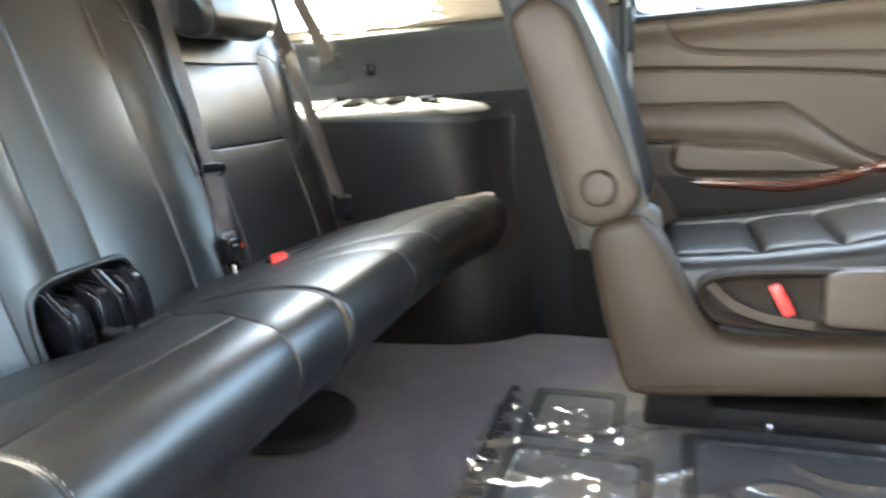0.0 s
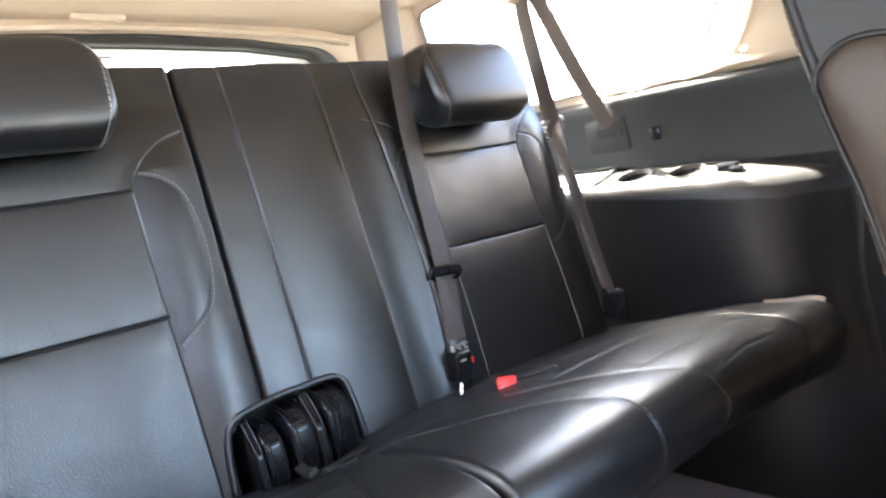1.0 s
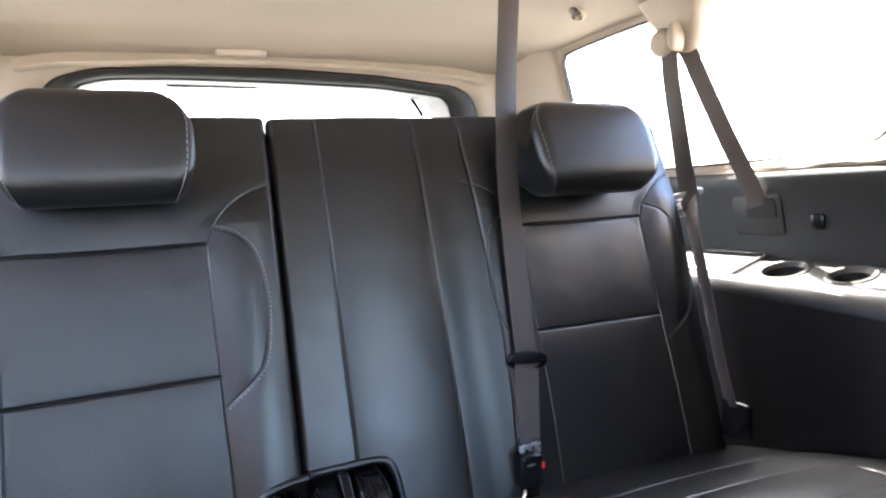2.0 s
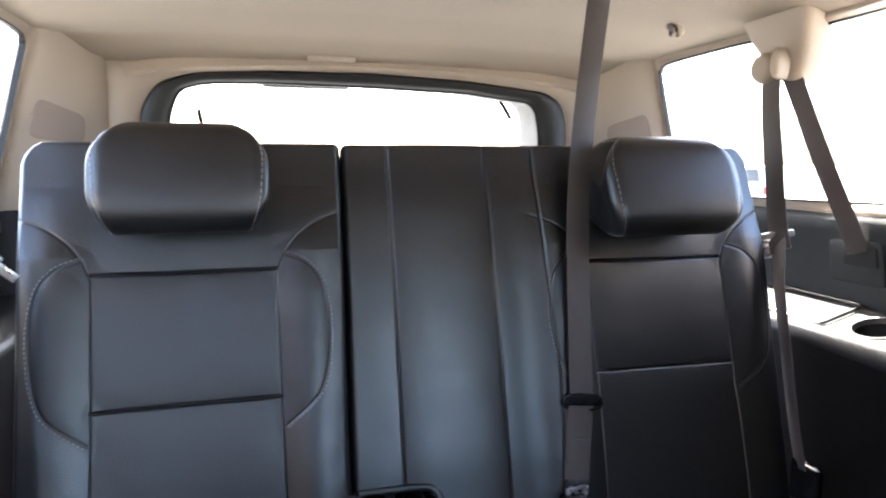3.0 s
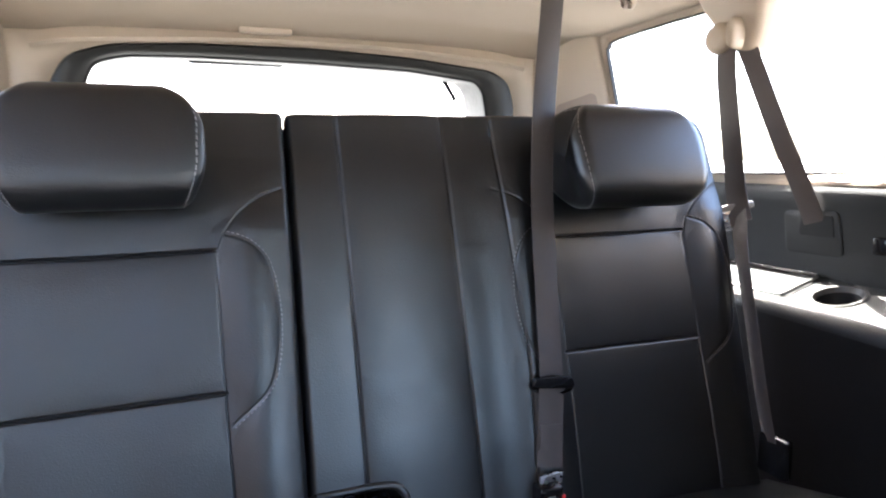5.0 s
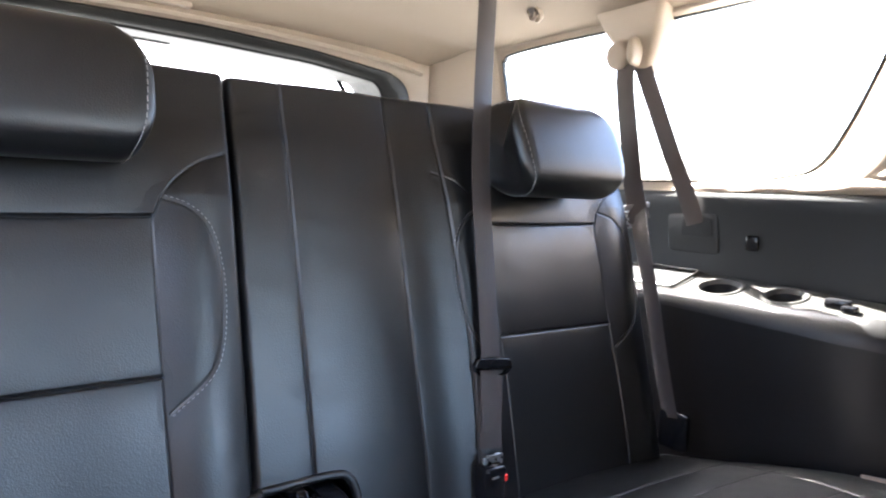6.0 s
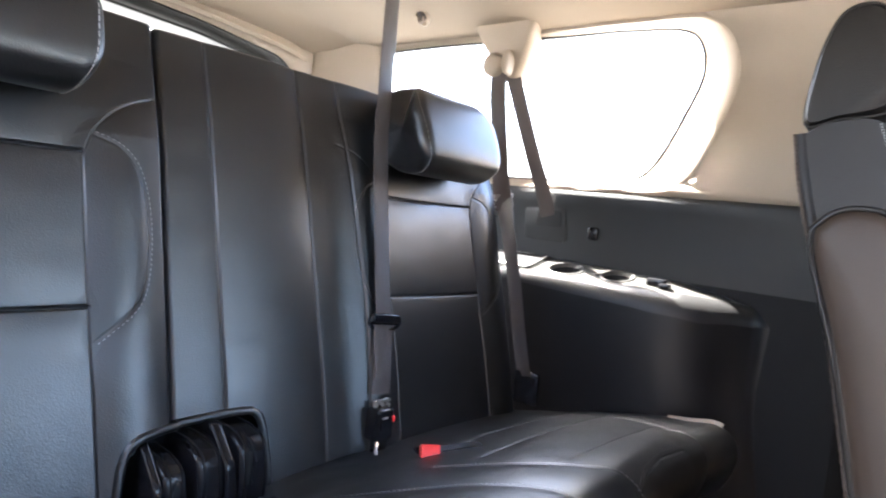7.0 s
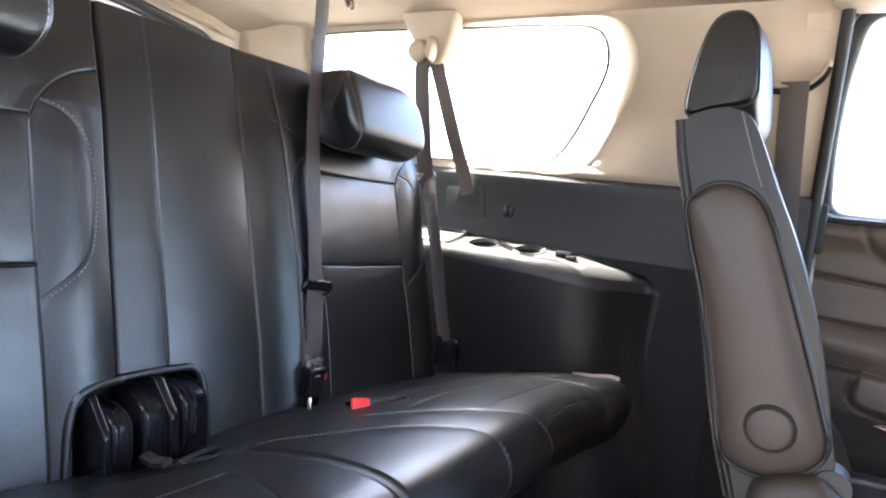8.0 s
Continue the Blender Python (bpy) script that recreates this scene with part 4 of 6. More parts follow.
ur.build(right_back, [
    ("upper_panel", LEATHER, "plain black leather middle panel", in_panel(RC, 0.588, 0.782 + DZ_R)),
    ("lower_panel", LEATHER, "plain black leather lower panel", in_panel(RC, 0.31, 0.588)),
    ("side_insert", PERF, "perforated black leather side insert", in_loop(RC, -1, DZ_R)),
    ("side_insert", PERF, "perforated black leather side insert", in_loop(RC, 1, DZ_R)),
    ("middle_panel", LEATHER, "smooth black leather middle panel", band(-0.078, 0.098)),
    ("cover", LEATHER, "black leather outer cover", None)], thick=0.075, drop=hinge_cut_right)
ur.stitches(right_back, [backline(offset_line(S2["loop-1"], -0.004)), backline(offset_line(S2["loop1"], 0.004))])

part("back_board", loft([[(x, y + d, z) for x, d in ((-0.20, 0.055), (0.55, 0.055), (0.55, 0.075), (-0.20, 0.075))] for y, z in ((-0.085, 0.40), (-0.012, 0.66), (0.05, 0.90), (0.066, 0.955))]), CARPET, right_back, "dark carpeted back board")
# rolled lip round the hinge opening
rim = spline([(-0.235, 0.315), (-0.233, 0.366), (-0.226, 0.406), (-0.213, 0.424), (-0.190, 0.431), (-0.150, 0.434), (-0.090, 0.436), (-0.044, 0.436), (-0.028, 0.429), (-0.020, 0.412), (-0.016, 0.375), (-0.012, 0.315)], 80)


def rim_at(x, z):
    q = [float(c) for c in (up if x < -0.154 else ur).place(x if abs(x + 0.154) > 0.016 else (-0.170 if x < -0.154 else -0.138), BACK.v_of_z(z), -0.002)]
    return (float(x), q[1], q[2])


part("opening_lip", tube([rim_at(x, z) for x, z in rim], 0.0062, 10), LEATHER, right_back, "rolled black leather lip round the hinge opening")

# headrests


def headrest(c, y, label, w=0.232, turn=0.0, deep=1.0, tall=1.0, drop=0.0):
    t = thing("headrest", label, "headrest", at=(c, y + 0.05, 0.86), group="third-row headrests")
    side = [(-0.075, 0.866), (-0.082, 0.890), (-0.068, 0.945), (-0.046, 0.990), (-0.018, 1.006), (0.014, 1.000), (0.030, 0.975), (0.028, 0.920), (0.012, 0.872), (-0.020, 0.850), (-0.055, 0.850)]
    sec = spline([(-0.022 + (a + 0.022) * deep, 0.925 + (b - 0.925) * tall - drop) for a, b in side], 66, closed=True)
    cy, cz = -0.022, 0.925 - drop
    z_hi, z_lo = max(p[1] for p in sec), min(p[1] for p in sec)

    def end_taper(z):
        up_t = min(1.0, max(0.0, (z - z_hi + 0.055) / 0.055))
        lo_t = min(1.0, max(0.0, (z_lo + 0.060 - z) / 0.060))
        return 1.0 - 0.36 * (1 - math.sqrt(1 - up_t * up_t)) - 0.14 * lo_t ** 1.6

    def end_round(a):
        q = min(1.0, max(0.0, (a - 0.80) / 0.20))
        return 1 - 0.30 * (1 - math.sqrt(1 - q * q * 0.995))

    n = 61
    rings = []
    M = Matrix.Rotation(radians(turn), 3, 'Z')
    for s in np.linspace(-1, 1, n):
        s = math.sin(s * math.pi / 2)
        a = abs(s)
        k = end_round(a)
        groove = 1 - 0.004 * math.exp(-((a - 0.925) / 0.012) ** 2)
        ring = []
        for py, pz in sec:
            taper = end_taper(pz)
            q = M @ Vector((s * w / 2 * taper, (cy + (py - cy) * k * groove), 0))
            ring.append((c + q.x, y + q.y, cz + (pz - cz) * (0.25 + 0.75 * k) * groove))
        rings.append(ring)
    def closing(ring):
        c0 = np.mean(np.array(ring), axis=0)
        return [[tuple(c0 + (np.array(p) - c0) * f) for p in ring] for f in (0.75, 0.5, 0.25, 0.03)]
    rings = closing(rings[0])[::-1] + rings + closing(rings[-1])
    part("pad", loft(rings), LEATHER, t, "padded black leather cushion")
    # stitched edge on both ends
    for sgn in (-1, 1):
        verts, faces = [], []
        for i in range(len(sec)):
            s = sgn * (0.955 - 0.085 * (z_hi - sec[i][1]) / (z_hi - z_lo))
            a = abs(s)
            k = end_round(a)
            py, pz = sec[i]
            qy, qz = sec[(i + 1) % len(sec)]
            if py > 0.02:
                continue
            tp = [end_taper(z) for z in (pz, qz)]
            pa = M @ Vector((s * w / 2 * tp[0], cy + (py - cy) * k * 1.008, 0))
            pb = M @ Vector((s * w / 2 * tp[1], cy + (qy - cy) * k * 1.008, 0))
            A = np.array((c + pa.x, y + pa.y, cz + (pz - cz) * (0.25 + 0.75 * k) * 1.008))
            B = np.array((c + pb.x, y + pb.y, cz + (qz - cz) * (0.25 + 0.75 * k) * 1.008))
            B = A + (B - A) * 0.62
            kk = len(verts)
            for q in (A, B):
                for o in ((0.0007, 0, 0), (0, 0.0007, 0.0007), (-0.0007, 0, 0), (0, -0.0007, -0.0007)):
                    verts.append(tuple(q + np.array(o)))
            faces += [(kk + j, kk + (j + 1) % 4, kk + 4 + (j + 1) % 4, kk + 4 + j) for j in range(4)]
        tagged(raw("stitching", verts, faces, THREAD, t, "pale dashed stitching", smooth=False), kind="stuff")
    for s in (-1, 1):
        part("post", tube([(c + s * 0.055, y + 0.012, 0.88), (c + s * 0.055, y + 0.055, 0.86), (c + s * 0.055, y + 0.085, 0.80)], 0.006, 8), STEEL, t)
    return t


headrest(-0.383, 0.012, "black leather headrest with pale side stitching, on the passenger-side backrest", w=0.240, drop=0.004)
headrest(0.386, -0.026, "black leather headrest with pale side stitching, beside the hanging belt", turn=-3.4, w=0.240, deep=1.38, tall=1.05, drop=0.020)

# cushions
SEAT = Profile([(-0.440, 0.282), (-0.492, 0.287), (-0.522, 0.308), (-0.536, 0.345), (-0.526, 0.375), (-0.495, 0.388), (-0.42, 0.385), (-0.33, 0.368), (-0.24, 0.347), (-0.16, 0.326), (-0.12, 0.316)])


def sl(pts):
    return [(x, SEAT.v_of_y(y)) for x, y in pts]


left_seat = thing("seat_cushion", "black leather third-row seat cushion, stitched, with a full rolled front", "seat cushion", at=(-0.38, -0.35, 0.25), group="third-row cushions")
vtop = SEAT.length
lines_l = [sl([(-0.15, -0.30), (-0.19, -0.42), (-0.222, -0.50)]) + [(-0.225, 0.13), (-0.205, 0.02)],
           sl([(-0.53, -0.30), (-0.54, -0.42), (-0.545, -0.50)]) + [(-0.548, 0.13), (-0.55, 0.02)],
           sl([(-0.53, -0.455), (-0.205, -0.455)]), sl([(-0.53, -0.345), (-0.175, -0.345)])]
V_HINGE = SEAT.v_of_y(-0.215)


def hinge_dip(X, V):
    """The cushions sink a little before the hinge unit."""
    k = np.clip((V - V_HINGE + 0.085) / 0.085, 0, 1)
    return -0.019 * np.exp(-((X + 0.13) / 0.12) ** 2) * k * k * (3 - 2 * k)


us = Upholstery(SEAT, lambda V: np.full(np.shape(V), -0.690), lambda V: np.full(np.shape(V), -0.091), 0.0, vtop, 0.020, 0.012, [(l, 0.0022, 0.0015) for l in lines_l], bulge=hinge_dip, nu=320, nv=300, puff=0.003)
us.build(left_seat, [("cover", SEAT_LEATHER, "black leather cover", None)], thick=0.06)
us.stitches(left_seat, [offset_line(lines_l[1], 0.005)], mat=DARK_THREAD, r=0.0006)

right_seat = thing("seat_cushion", "wide black leather third-row cushion with curved seams, rolled front", "seat cushion", at=(0.30, -0.35, 0.25), group="third-row cushions")
lines_r = [[tuple(q) for q in spline(sl([(-0.06, -0.27), (-0.01, -0.32), (0.09, -0.41), (0.150, -0.48), (0.166, -0.52)]), 24)] + [(0.172, 0.13), (0.180, 0.02)],
           [tuple(q) for q in spline(sl([(0.13, -0.315), (0.18, -0.375), (0.262, -0.470), (0.310, -0.52)]), 20)] + [(0.345, 0.13), (0.350, 0.02)],
           sl([(0.215, -0.345), (0.62, -0.342)]), sl([(0.290, -0.456), (0.60, -0.457)]), sl([(0.17, -0.262), (0.62, -0.258)]),
           sl([(0.62, -0.25), (0.60, -0.40), (0.585, -0.52)]) + [(0.58, 0.13), (0.58, 0.02)],
           [(0.326, 0.150), (0.38, 0.166), (0.45, 0.172), (0.53, 0.170)]]
V_CORNER = float(SEAT.s[np.argmin(np.hypot(SEAT.p[:, 0] + 0.524, SEAT.p[:, 1] - 0.377))])


def outer_corner(X, V):
    """The crest is fuller and squarer towards the outer end."""
    k = np.clip((X - 0.52) / 0.14, 0, 1)
    return 0.016 * k * k * (3 - 2 * k) * np.exp(-((V - V_CORNER) / 0.030) ** 2) + hinge_dip(X, V)


def outer_flare(X):
    """The front runs forward towards the outer end."""
    k = np.clip((np.asarray(X) - 0.25) / 0.45, 0, 1)
    return -0.048 * k * k


ut = Upholstery(SEAT, lambda V: np.full(np.shape(V), -0.088), lambda V: 0.640 + 0.052 * np.clip((SEAT.length - 0.1 - V) / 0.32, 0, 1), 0.0, vtop, 0.020, 0.014, [(l, 0.0009, 0.0013) for l in lines_r], bulge=outer_corner, shift=outer_flare, nu=480, nv=300, puff=0.003)
ut.build(right_seat, [("cover", SEAT_LEATHER, "black leather cover", None)], thick=0.06)
ut.stitches(right_seat, [offset_line(lines_r[0], 0.005), offset_line(lines_r[1], 0.005), offset_line(lines_r[6], 0.005)], mat=DARK_THREAD, r=0.0006)
# sun patch on the cushion's outer front corner, built as a pale strip
cap = []
for v in np.linspace(SEAT.v_of_y(-0.440), V_CORNER + 0.010, 28):
    x = 0.640 + 0.052 * min(1.0, max(0.0, (SEAT.length - 0.1 - v) / 0.32)) - 0.011
    cap.append(tuple(float(c) for c in ut.place(x, v, 0.0020)))
part("sunlit_strip", ribbon(cap, [0.006 + 0.006 * i / 27 for i in range(len(cap))], 0.006, (0.2, 0.1, 1.0)), BEIGE, right_seat, "cream strip standing in for sunlight on the outer corner")

# hinge and latch unit between the backrests
hinge = right_back


def drum(x0, x1, yf, zt, r=0.024):
    """A boxy cover over the hinge axis with a well rounded front shoulder."""
    prof = rounded([(-0.055, 0.300), (yf + 0.006, 0.300), (yf - 0.002, zt - 0.062), (yf + 0.010, zt - 0.012), (yf + 0.040, zt), (-0.055, zt + 0.002)], r, 8)
    return prism(prof, "x", x0, x1, bevel=min(0.008, 0.3 * (x1 - x0)), seg=5)


for x0, x1, yf, zt in ((-0.192, -0.158, -0.152, 0.411), (-0.148, -0.109, -0.154, 0.421), (-0.088, -0.040, -0.156, 0.427)):
    cover = part("hinge_cover", drum(x0, x1, yf, zt), SMOOTH_BLACK, hinge, "glossy black rounded hinge cover")
    for k in (x0 + 0.010, x1 - 0.007):
        part("hinge_ring", drum(k - 0.0014, k + 0.0014, yf - 0.0012, zt + 0.0010), BLACK_PLASTIC, cover)
for x0, x1, yf, zt in ((-0.206, -0.194, -0.158, 0.430), (-0.110, -0.094, -0.160, 0.437)):
    prof = rounded([(-0.055, 0.300), (yf + 0.002, 0.300), (yf, zt - 0.094), (yf + 0.008, zt - 0.044), (yf + 0.052, zt + 0.002), (-0.055, zt)], 0.008, 5)
    part("hinge_bracket", prism(prof, "x", x0, x1, bevel=0.003, seg=3), SMOOTH_BLACK, hinge, "black chamfered bracket")
part("bracket", one_box(-0.240, 0.010, -0.060, -0.044, 0.28, 0.465, bevel=0.006), BLACK_PLASTIC, hinge)
part("slot_insert", one_box(-0.079, -0.073, -0.1595, -0.12, 0.362, 0.408, bevel=0.002), RUBBER, hinge)
part("slot_lip", tube([(-0.068, -0.120, 0.424), (-0.068, -0.146, 0.414), (-0.069, -0.158, 0.392), (-0.072, -0.159, 0.362)], 0.0034, 8), SMOOTH_BLACK, hinge)


def on_cushion(x, y, up=0.003):
    return tuple(float(c) for c in ut.place(max(x, -0.072), SEAT.v_of_y(y), up))[1:]


def laid(pts, n, up=0.003, closed=False):
    """A smooth line lying on the cushion."""
    return [(float(x), *on_cushion(float(x), float(y), up)) for x, y in spline(pts, n, closed=closed)]


part("release_lever", ribbon([(-0.151, -0.160, 0.350)] + laid([(-0.152, -0.188), (-0.153, -0.214)], 8, 0.008), 0.015, 0.007, (0.9, 0.2, 0.3)), SHELF_PLASTIC, hinge, "short grey release lever")
part("release_loop", tube(laid([(-0.147, -0.212), (-0.146, -0.240), (-0.134, -0.268), (-0.102, -0.248), (-0.118, -0.226)], 48, 0.003, True), 0.0018, 6, closed=True), GREY_PLASTIC, hinge, "thin cord loop lying on the cushion")
part("release_strap", ribbon(laid([(-0.140, -0.222), (-0.116, -0.206), (-0.085, -0.200), (-0.055, -0.196)], 16, 0.004), 0.010, 0.003, (0.2, 1, 0.1)), GREY_PLASTIC, hinge, "short dark release strap lying on the cushion")

# frame, legs and floor cap under the bench
frame_low = thing("bench_frame", "dark steel bench frame under the third-row cushions", "seat frame", at=(0, -0.3, 0))
part("cross_bar", one_box(-0.66, 0.68, -0.40, -0.36, 0.225, 0.26, bevel=0.01), SMOOTH_BLACK, frame_low)
part("pan", one_box(-0.67, 0.62, -0.43, -0.14, 0.258, 0.288, bevel=0.01), SMOOTH_BLACK, frame_low)
# added board keeps rear-window sun off the floor below the bench
part("closeout", one_box(-0.62, 0.60, -0.060, -0.040, 0.0, 0.36, bevel=0.004), CARPET, frame_low, "dark carpeted board added under the backrests to block sun")
for x in (-0.58, -0.16, 0.10, 0.58):
    part("leg", one_box(x - 0.02, x + 0.02, -0.18, -0.14, 0.0, 0.262, bevel=0.008), SMOOTH_BLACK, frame_low)
capob = thing("floor_disc", "round black disc on the carpet with a paler grey rim", "disc", at=(0.245, -0.285, 0))
ang = np.linspace(0, 2 * math.pi, 48, endpoint=False)
part("disc", loft([[(0.205 + r * math.cos(a), -0.238 + r * math.sin(a), z) for a in ang] for r, z in ((0.125, 0.004), (0.126, 0.016), (0.120, 0.022), (0.100, 0.024), (0.004, 0.024))], True), GREY_PLASTIC, capob)
part("rim", tube([(0.205 + 0.128 * math.cos(a), -0.238 + 0.128 * math.sin(a), 0.008) for a in ang], 0.003, 6, closed=True), SHELF_PLASTIC, capob, "paler grey rim")

# ---- belts ----


def web(parent, pts, across, n=40, width=0.047, name="webbing"):
    return part(name, ribbon([tuple(p) for p in spline(pts, n)], width, 0.0016, across), WEB, parent, "grey-brown woven webbing")


mb = thing("middle_seat_belt", "grey-brown belt hanging from the ceiling to a low buckle", "seat belt", at=(0.19, -0.18, 0.36))
web(mb, [(0.338, 0.085, 1.280), (0.298, 0.035, 1.16), (0.258, -0.010, 0.99), (0.242, -0.032, 0.86), (0.230, -0.066, 0.72), (0.221, -0.101, 0.565)], (0.96, 0.22, 0.12))
low = web(mb, [(0.221, -0.103, 0.572), (0.213, -0.114, 0.52), (0.206, -0.124, 0.47), (0.201, -0.132, 0.436)], (1, -0.08, 0.06), 16, 0.043)
part("sewn_patch", ribbon([(0.2085, -0.1225, 0.500), (0.2055, -0.1270, 0.480), (0.2035, -0.1305, 0.463)], 0.038, 0.0022, (1, -0.08, 0.06)), WEB, low, "sewn doubled end of the webbing")
clip_m = Matrix.Translation((0.2205, -0.1065, 0.561)) @ Matrix.Rotation(radians(-10), 4, 'Z') @ Matrix.Rotation(radians(4), 4, 'Y')
bar = prism(rounded([(-0.036, -0.006), (-0.030, -0.010), (0.030, -0.010), (0.036, -0.006), (0.030, 0.009), (-0.030, 0.009)], 0.006, 4), "y", -0.006, 0.006, bevel=0.003, seg=3)
bmesh.ops.transform(bar, matrix=clip_m, verts=bar.verts[:])
part("slide_clip", bar, SMOOTH_BLACK, mb, "black moulded slide clip")
part("clip_loop", tube([tuple(clip_m @ Vector((0.033 * math.cos(a), 0.0, -0.006 + 0.013 * math.sin(a)))) for a in np.linspace(0, 2 * math.pi, 28, endpoint=False)], 0.0034, 8, closed=True), SMOOTH_BLACK, mb, "black wire loop of the clip")
part("latch_plate", one_box(0.176, 0.216, -0.146, -0.139, 0.414, 0.432, bevel=0.003), STEEL, mb, "bright steel latch plate")
bk = part("buckle", one_box(0.168, 0.208, -0.164, -0.132, 0.366, 0.420, bevel=0.006, seg=3), SMOOTH_BLACK, mb, "black buckle")
part("button", one_box(0.2030, 0.2092, -0.1652, -0.1565, 0.396, 0.406, bevel=0.001), RED, bk, "red release button")
part("buckle_mark", one_box(0.176, 0.190, -0.1655, -0.1635, 0.405, 0.4075, bevel=0.0005), STEEL, bk, "thin bright mark")
part("stalk", one_box(0.172, 0.202, -0.160, -0.146, 0.336, 0.368, bevel=0.004), SMOOTH_BLACK, mb, "black buckle stalk")
part("tab", tube([(0.174, -0.160, 0.366), (0.160, -0.172, 0.354), (0.154, -0.182, 0.350)], 0.0030, 8), STEEL, mb)

rbk = thing("seat_buckle", "red-topped belt buckle lying on the black seat cushion", "buckle", at=(0.19, -0.27, 0.38))
m = Matrix.Translation((0.196, -0.253, 0.369)) @ Matrix.Rotation(radians(-38), 4, 'Z') @ Matrix.Rotation(radians(-22), 4, 'X')
part("casing", one_box(-0.0175, 0.0175, -0.004, 0.050, -0.020, 0.013, bevel=0.006, m=m), SMOOTH_BLACK, rbk)
part("button", one_box(-0.0165, 0.0165, -0.016, -0.002, -0.020, 0.017, bevel=0.004, m=m), RED, rbk, "bright red release button")
part("button_slot", one_box(-0.009, 0.009, -0.0175, -0.0155, -0.015, -0.010, bevel=0.0008, m=m), SMOOTH_BLACK, rbk)
part("strap", ribbon([tuple(p) for p in spline([(0.205, -0.238, 0.370), (0.222, -0.262, 0.376), (0.250, -0.285, 0.382), (0.275, -0.30, 0.384)], 12)], 0.018, 0.005, (0.3, 0.8, 0.0)), SMOOTH_BLACK, rbk)


def side_belt(side, label):
    t = thing("side_seat_belt", label, "seat belt", at=(side * 0.66, 0.0, 1.10), group="side belts")
    X = lambda v: side * v + (0.012 if side < 0 else 0.0)
    # moulded ring cover under the roof rail
    outer = [(0.092, 1.246), (-0.066, 1.246), (-0.062, 1.186), (-0.054, 1.158), (-0.040, 1.124), (-0.016, 1.098), (0.016, 1.098), (0.048, 1.122), (0.064, 1.152), (0.084, 1.188)]
    oo = [tuple(p) for p in spline(outer, 54, closed=True)]
    part("ring_cover", loft([[(X(0.712 - 0.27 * (b - 1.1) - o), a, b) for a, b in shrink(oo, i)] for i, o in ((0, -0.03), (0, 0.010), (0.006, 0.022), (0.014, 0.027))]), BEIGE, t, "beige moulded guide cover")
    hood = [[(X(0.672 - o), 0.032 + r * math.cos(a) * 0.86, 1.126 + r * 0.82 * math.sin(a)) for a in np.linspace(0, 2 * math.pi, 28, endpoint=False)] for r, o in ((0.036, -0.01), (0.036, 0.010), (0.030, 0.019), (0.020, 0.022))]
    part("guide_ring", loft(hood), BEIGE, t, "rounded beige guide ring")
    if side > 0:
        upper = [(0.668, 0.018, 1.118), (0.664, 0.010, 1.05), (0.660, -0.012, 0.94), (0.653, -0.036, 0.84), (0.640, -0.064, 0.785)]
        lower = [(0.640, -0.058, 0.80), (0.610, -0.096, 0.735), (0.596, -0.135, 0.63), (0.592, -0.166, 0.515), (0.592, -0.190, 0.43)]
    else:
        upper = [(-0.662, 0.018, 1.118), (-0.655, 0.008, 1.05), (-0.642, -0.020, 0.93), (-0.627, -0.052, 0.842), (-0.622, -0.062, 0.824)]
        lower = [(-0.623, -0.060, 0.834), (-0.611, -0.090, 0.756), (-0.605, -0.120, 0.66), (-0.601, -0.160, 0.557), (-0.600, -0.190, 0.44)]
    web(t, upper, (0.1 * side, -1, 0), width=0.042 if side > 0 else 0.036)
    web(t, lower, (-0.42 if side > 0 else 0.20, -1, 0), width=0.047 if side > 0 else 0.036)
    web(t, [(X(0.690), -0.002, 1.120), (X(0.705), -0.020, 1.06), (X(0.735), -0.055, 0.94), (X(0.765), -0.085, 0.84), (X(0.781), -0.100, 0.782)], (0.35 * side, -1, 0.2), width=0.036)
    if side > 0:
        tm = Matrix.Translation((0.649, -0.036, 0.812)) @ Matrix.Rotation(radians(-44), 4, 'Z') @ Matrix.Rotation(radians(-12), 4, 'Y')
    else:
        tm = Matrix.Translation((-0.631, -0.064, 0.832)) @ Matrix.Rotation(radians(8), 4, 'Z') @ Matrix.Rotation(radians(44), 4, 'Y')
    part("tongue_grip", one_box(-0.034 if side > 0 else -0.020, 0.034 if side > 0 else 0.022, -0.005, 0.005, -0.006, 0.006, bevel=0.003, m=tm), PALE_PLASTIC if side > 0 else SMOOTH_BLACK, t, "moulded tongue grip")
    part("tongue_plate", one_box(-0.028, 0.020, -0.004, 0.004, -0.014, -0.005, bevel=0.0015, m=tm) if side > 0 else one_box(0.006, 0.030, -0.003, 0.003, 0.002, 0.012, bevel=0.0015, m=tm), STEEL, t, "bright steel tongue")
    part("tongue_blade", one_box(-0.026, -0.006, -0.0015, 0.0015, -0.042, -0.010, bevel=0.001, m=tm) if side > 0 else one_box(0.016, 0.058, -0.0015, 0.0015, -0.006, 0.006, bevel=0.001, m=tm), STEEL, t, "bright steel blade")
    part("guide_ear", loft([[(X(0.664 - o), -0.007 + r * 0.34 * math.cos(a), 1.130 + r * 0.98 * math.sin(a)) for a in np.linspace(0, 2 * math.pi, 24, endpoint=False)] for r, o in ((0.030, -0.012), (0.030, 0.008), (0.025, 0.016), (0.015, 0.019))]), BEIGE, t, "narrow beige ear of the guide")
    part("anchor", one_box(min(X(0.594), X(0.611)), max(X(0.594), X(0.611)), -0.222, -0.165, 0.37, 0.44, bevel=0.006), SMOOTH_BLACK, t)
    return t


side_belt(1, "grey-brown shoulder belt on a beige ring beside the driver-side rear window")
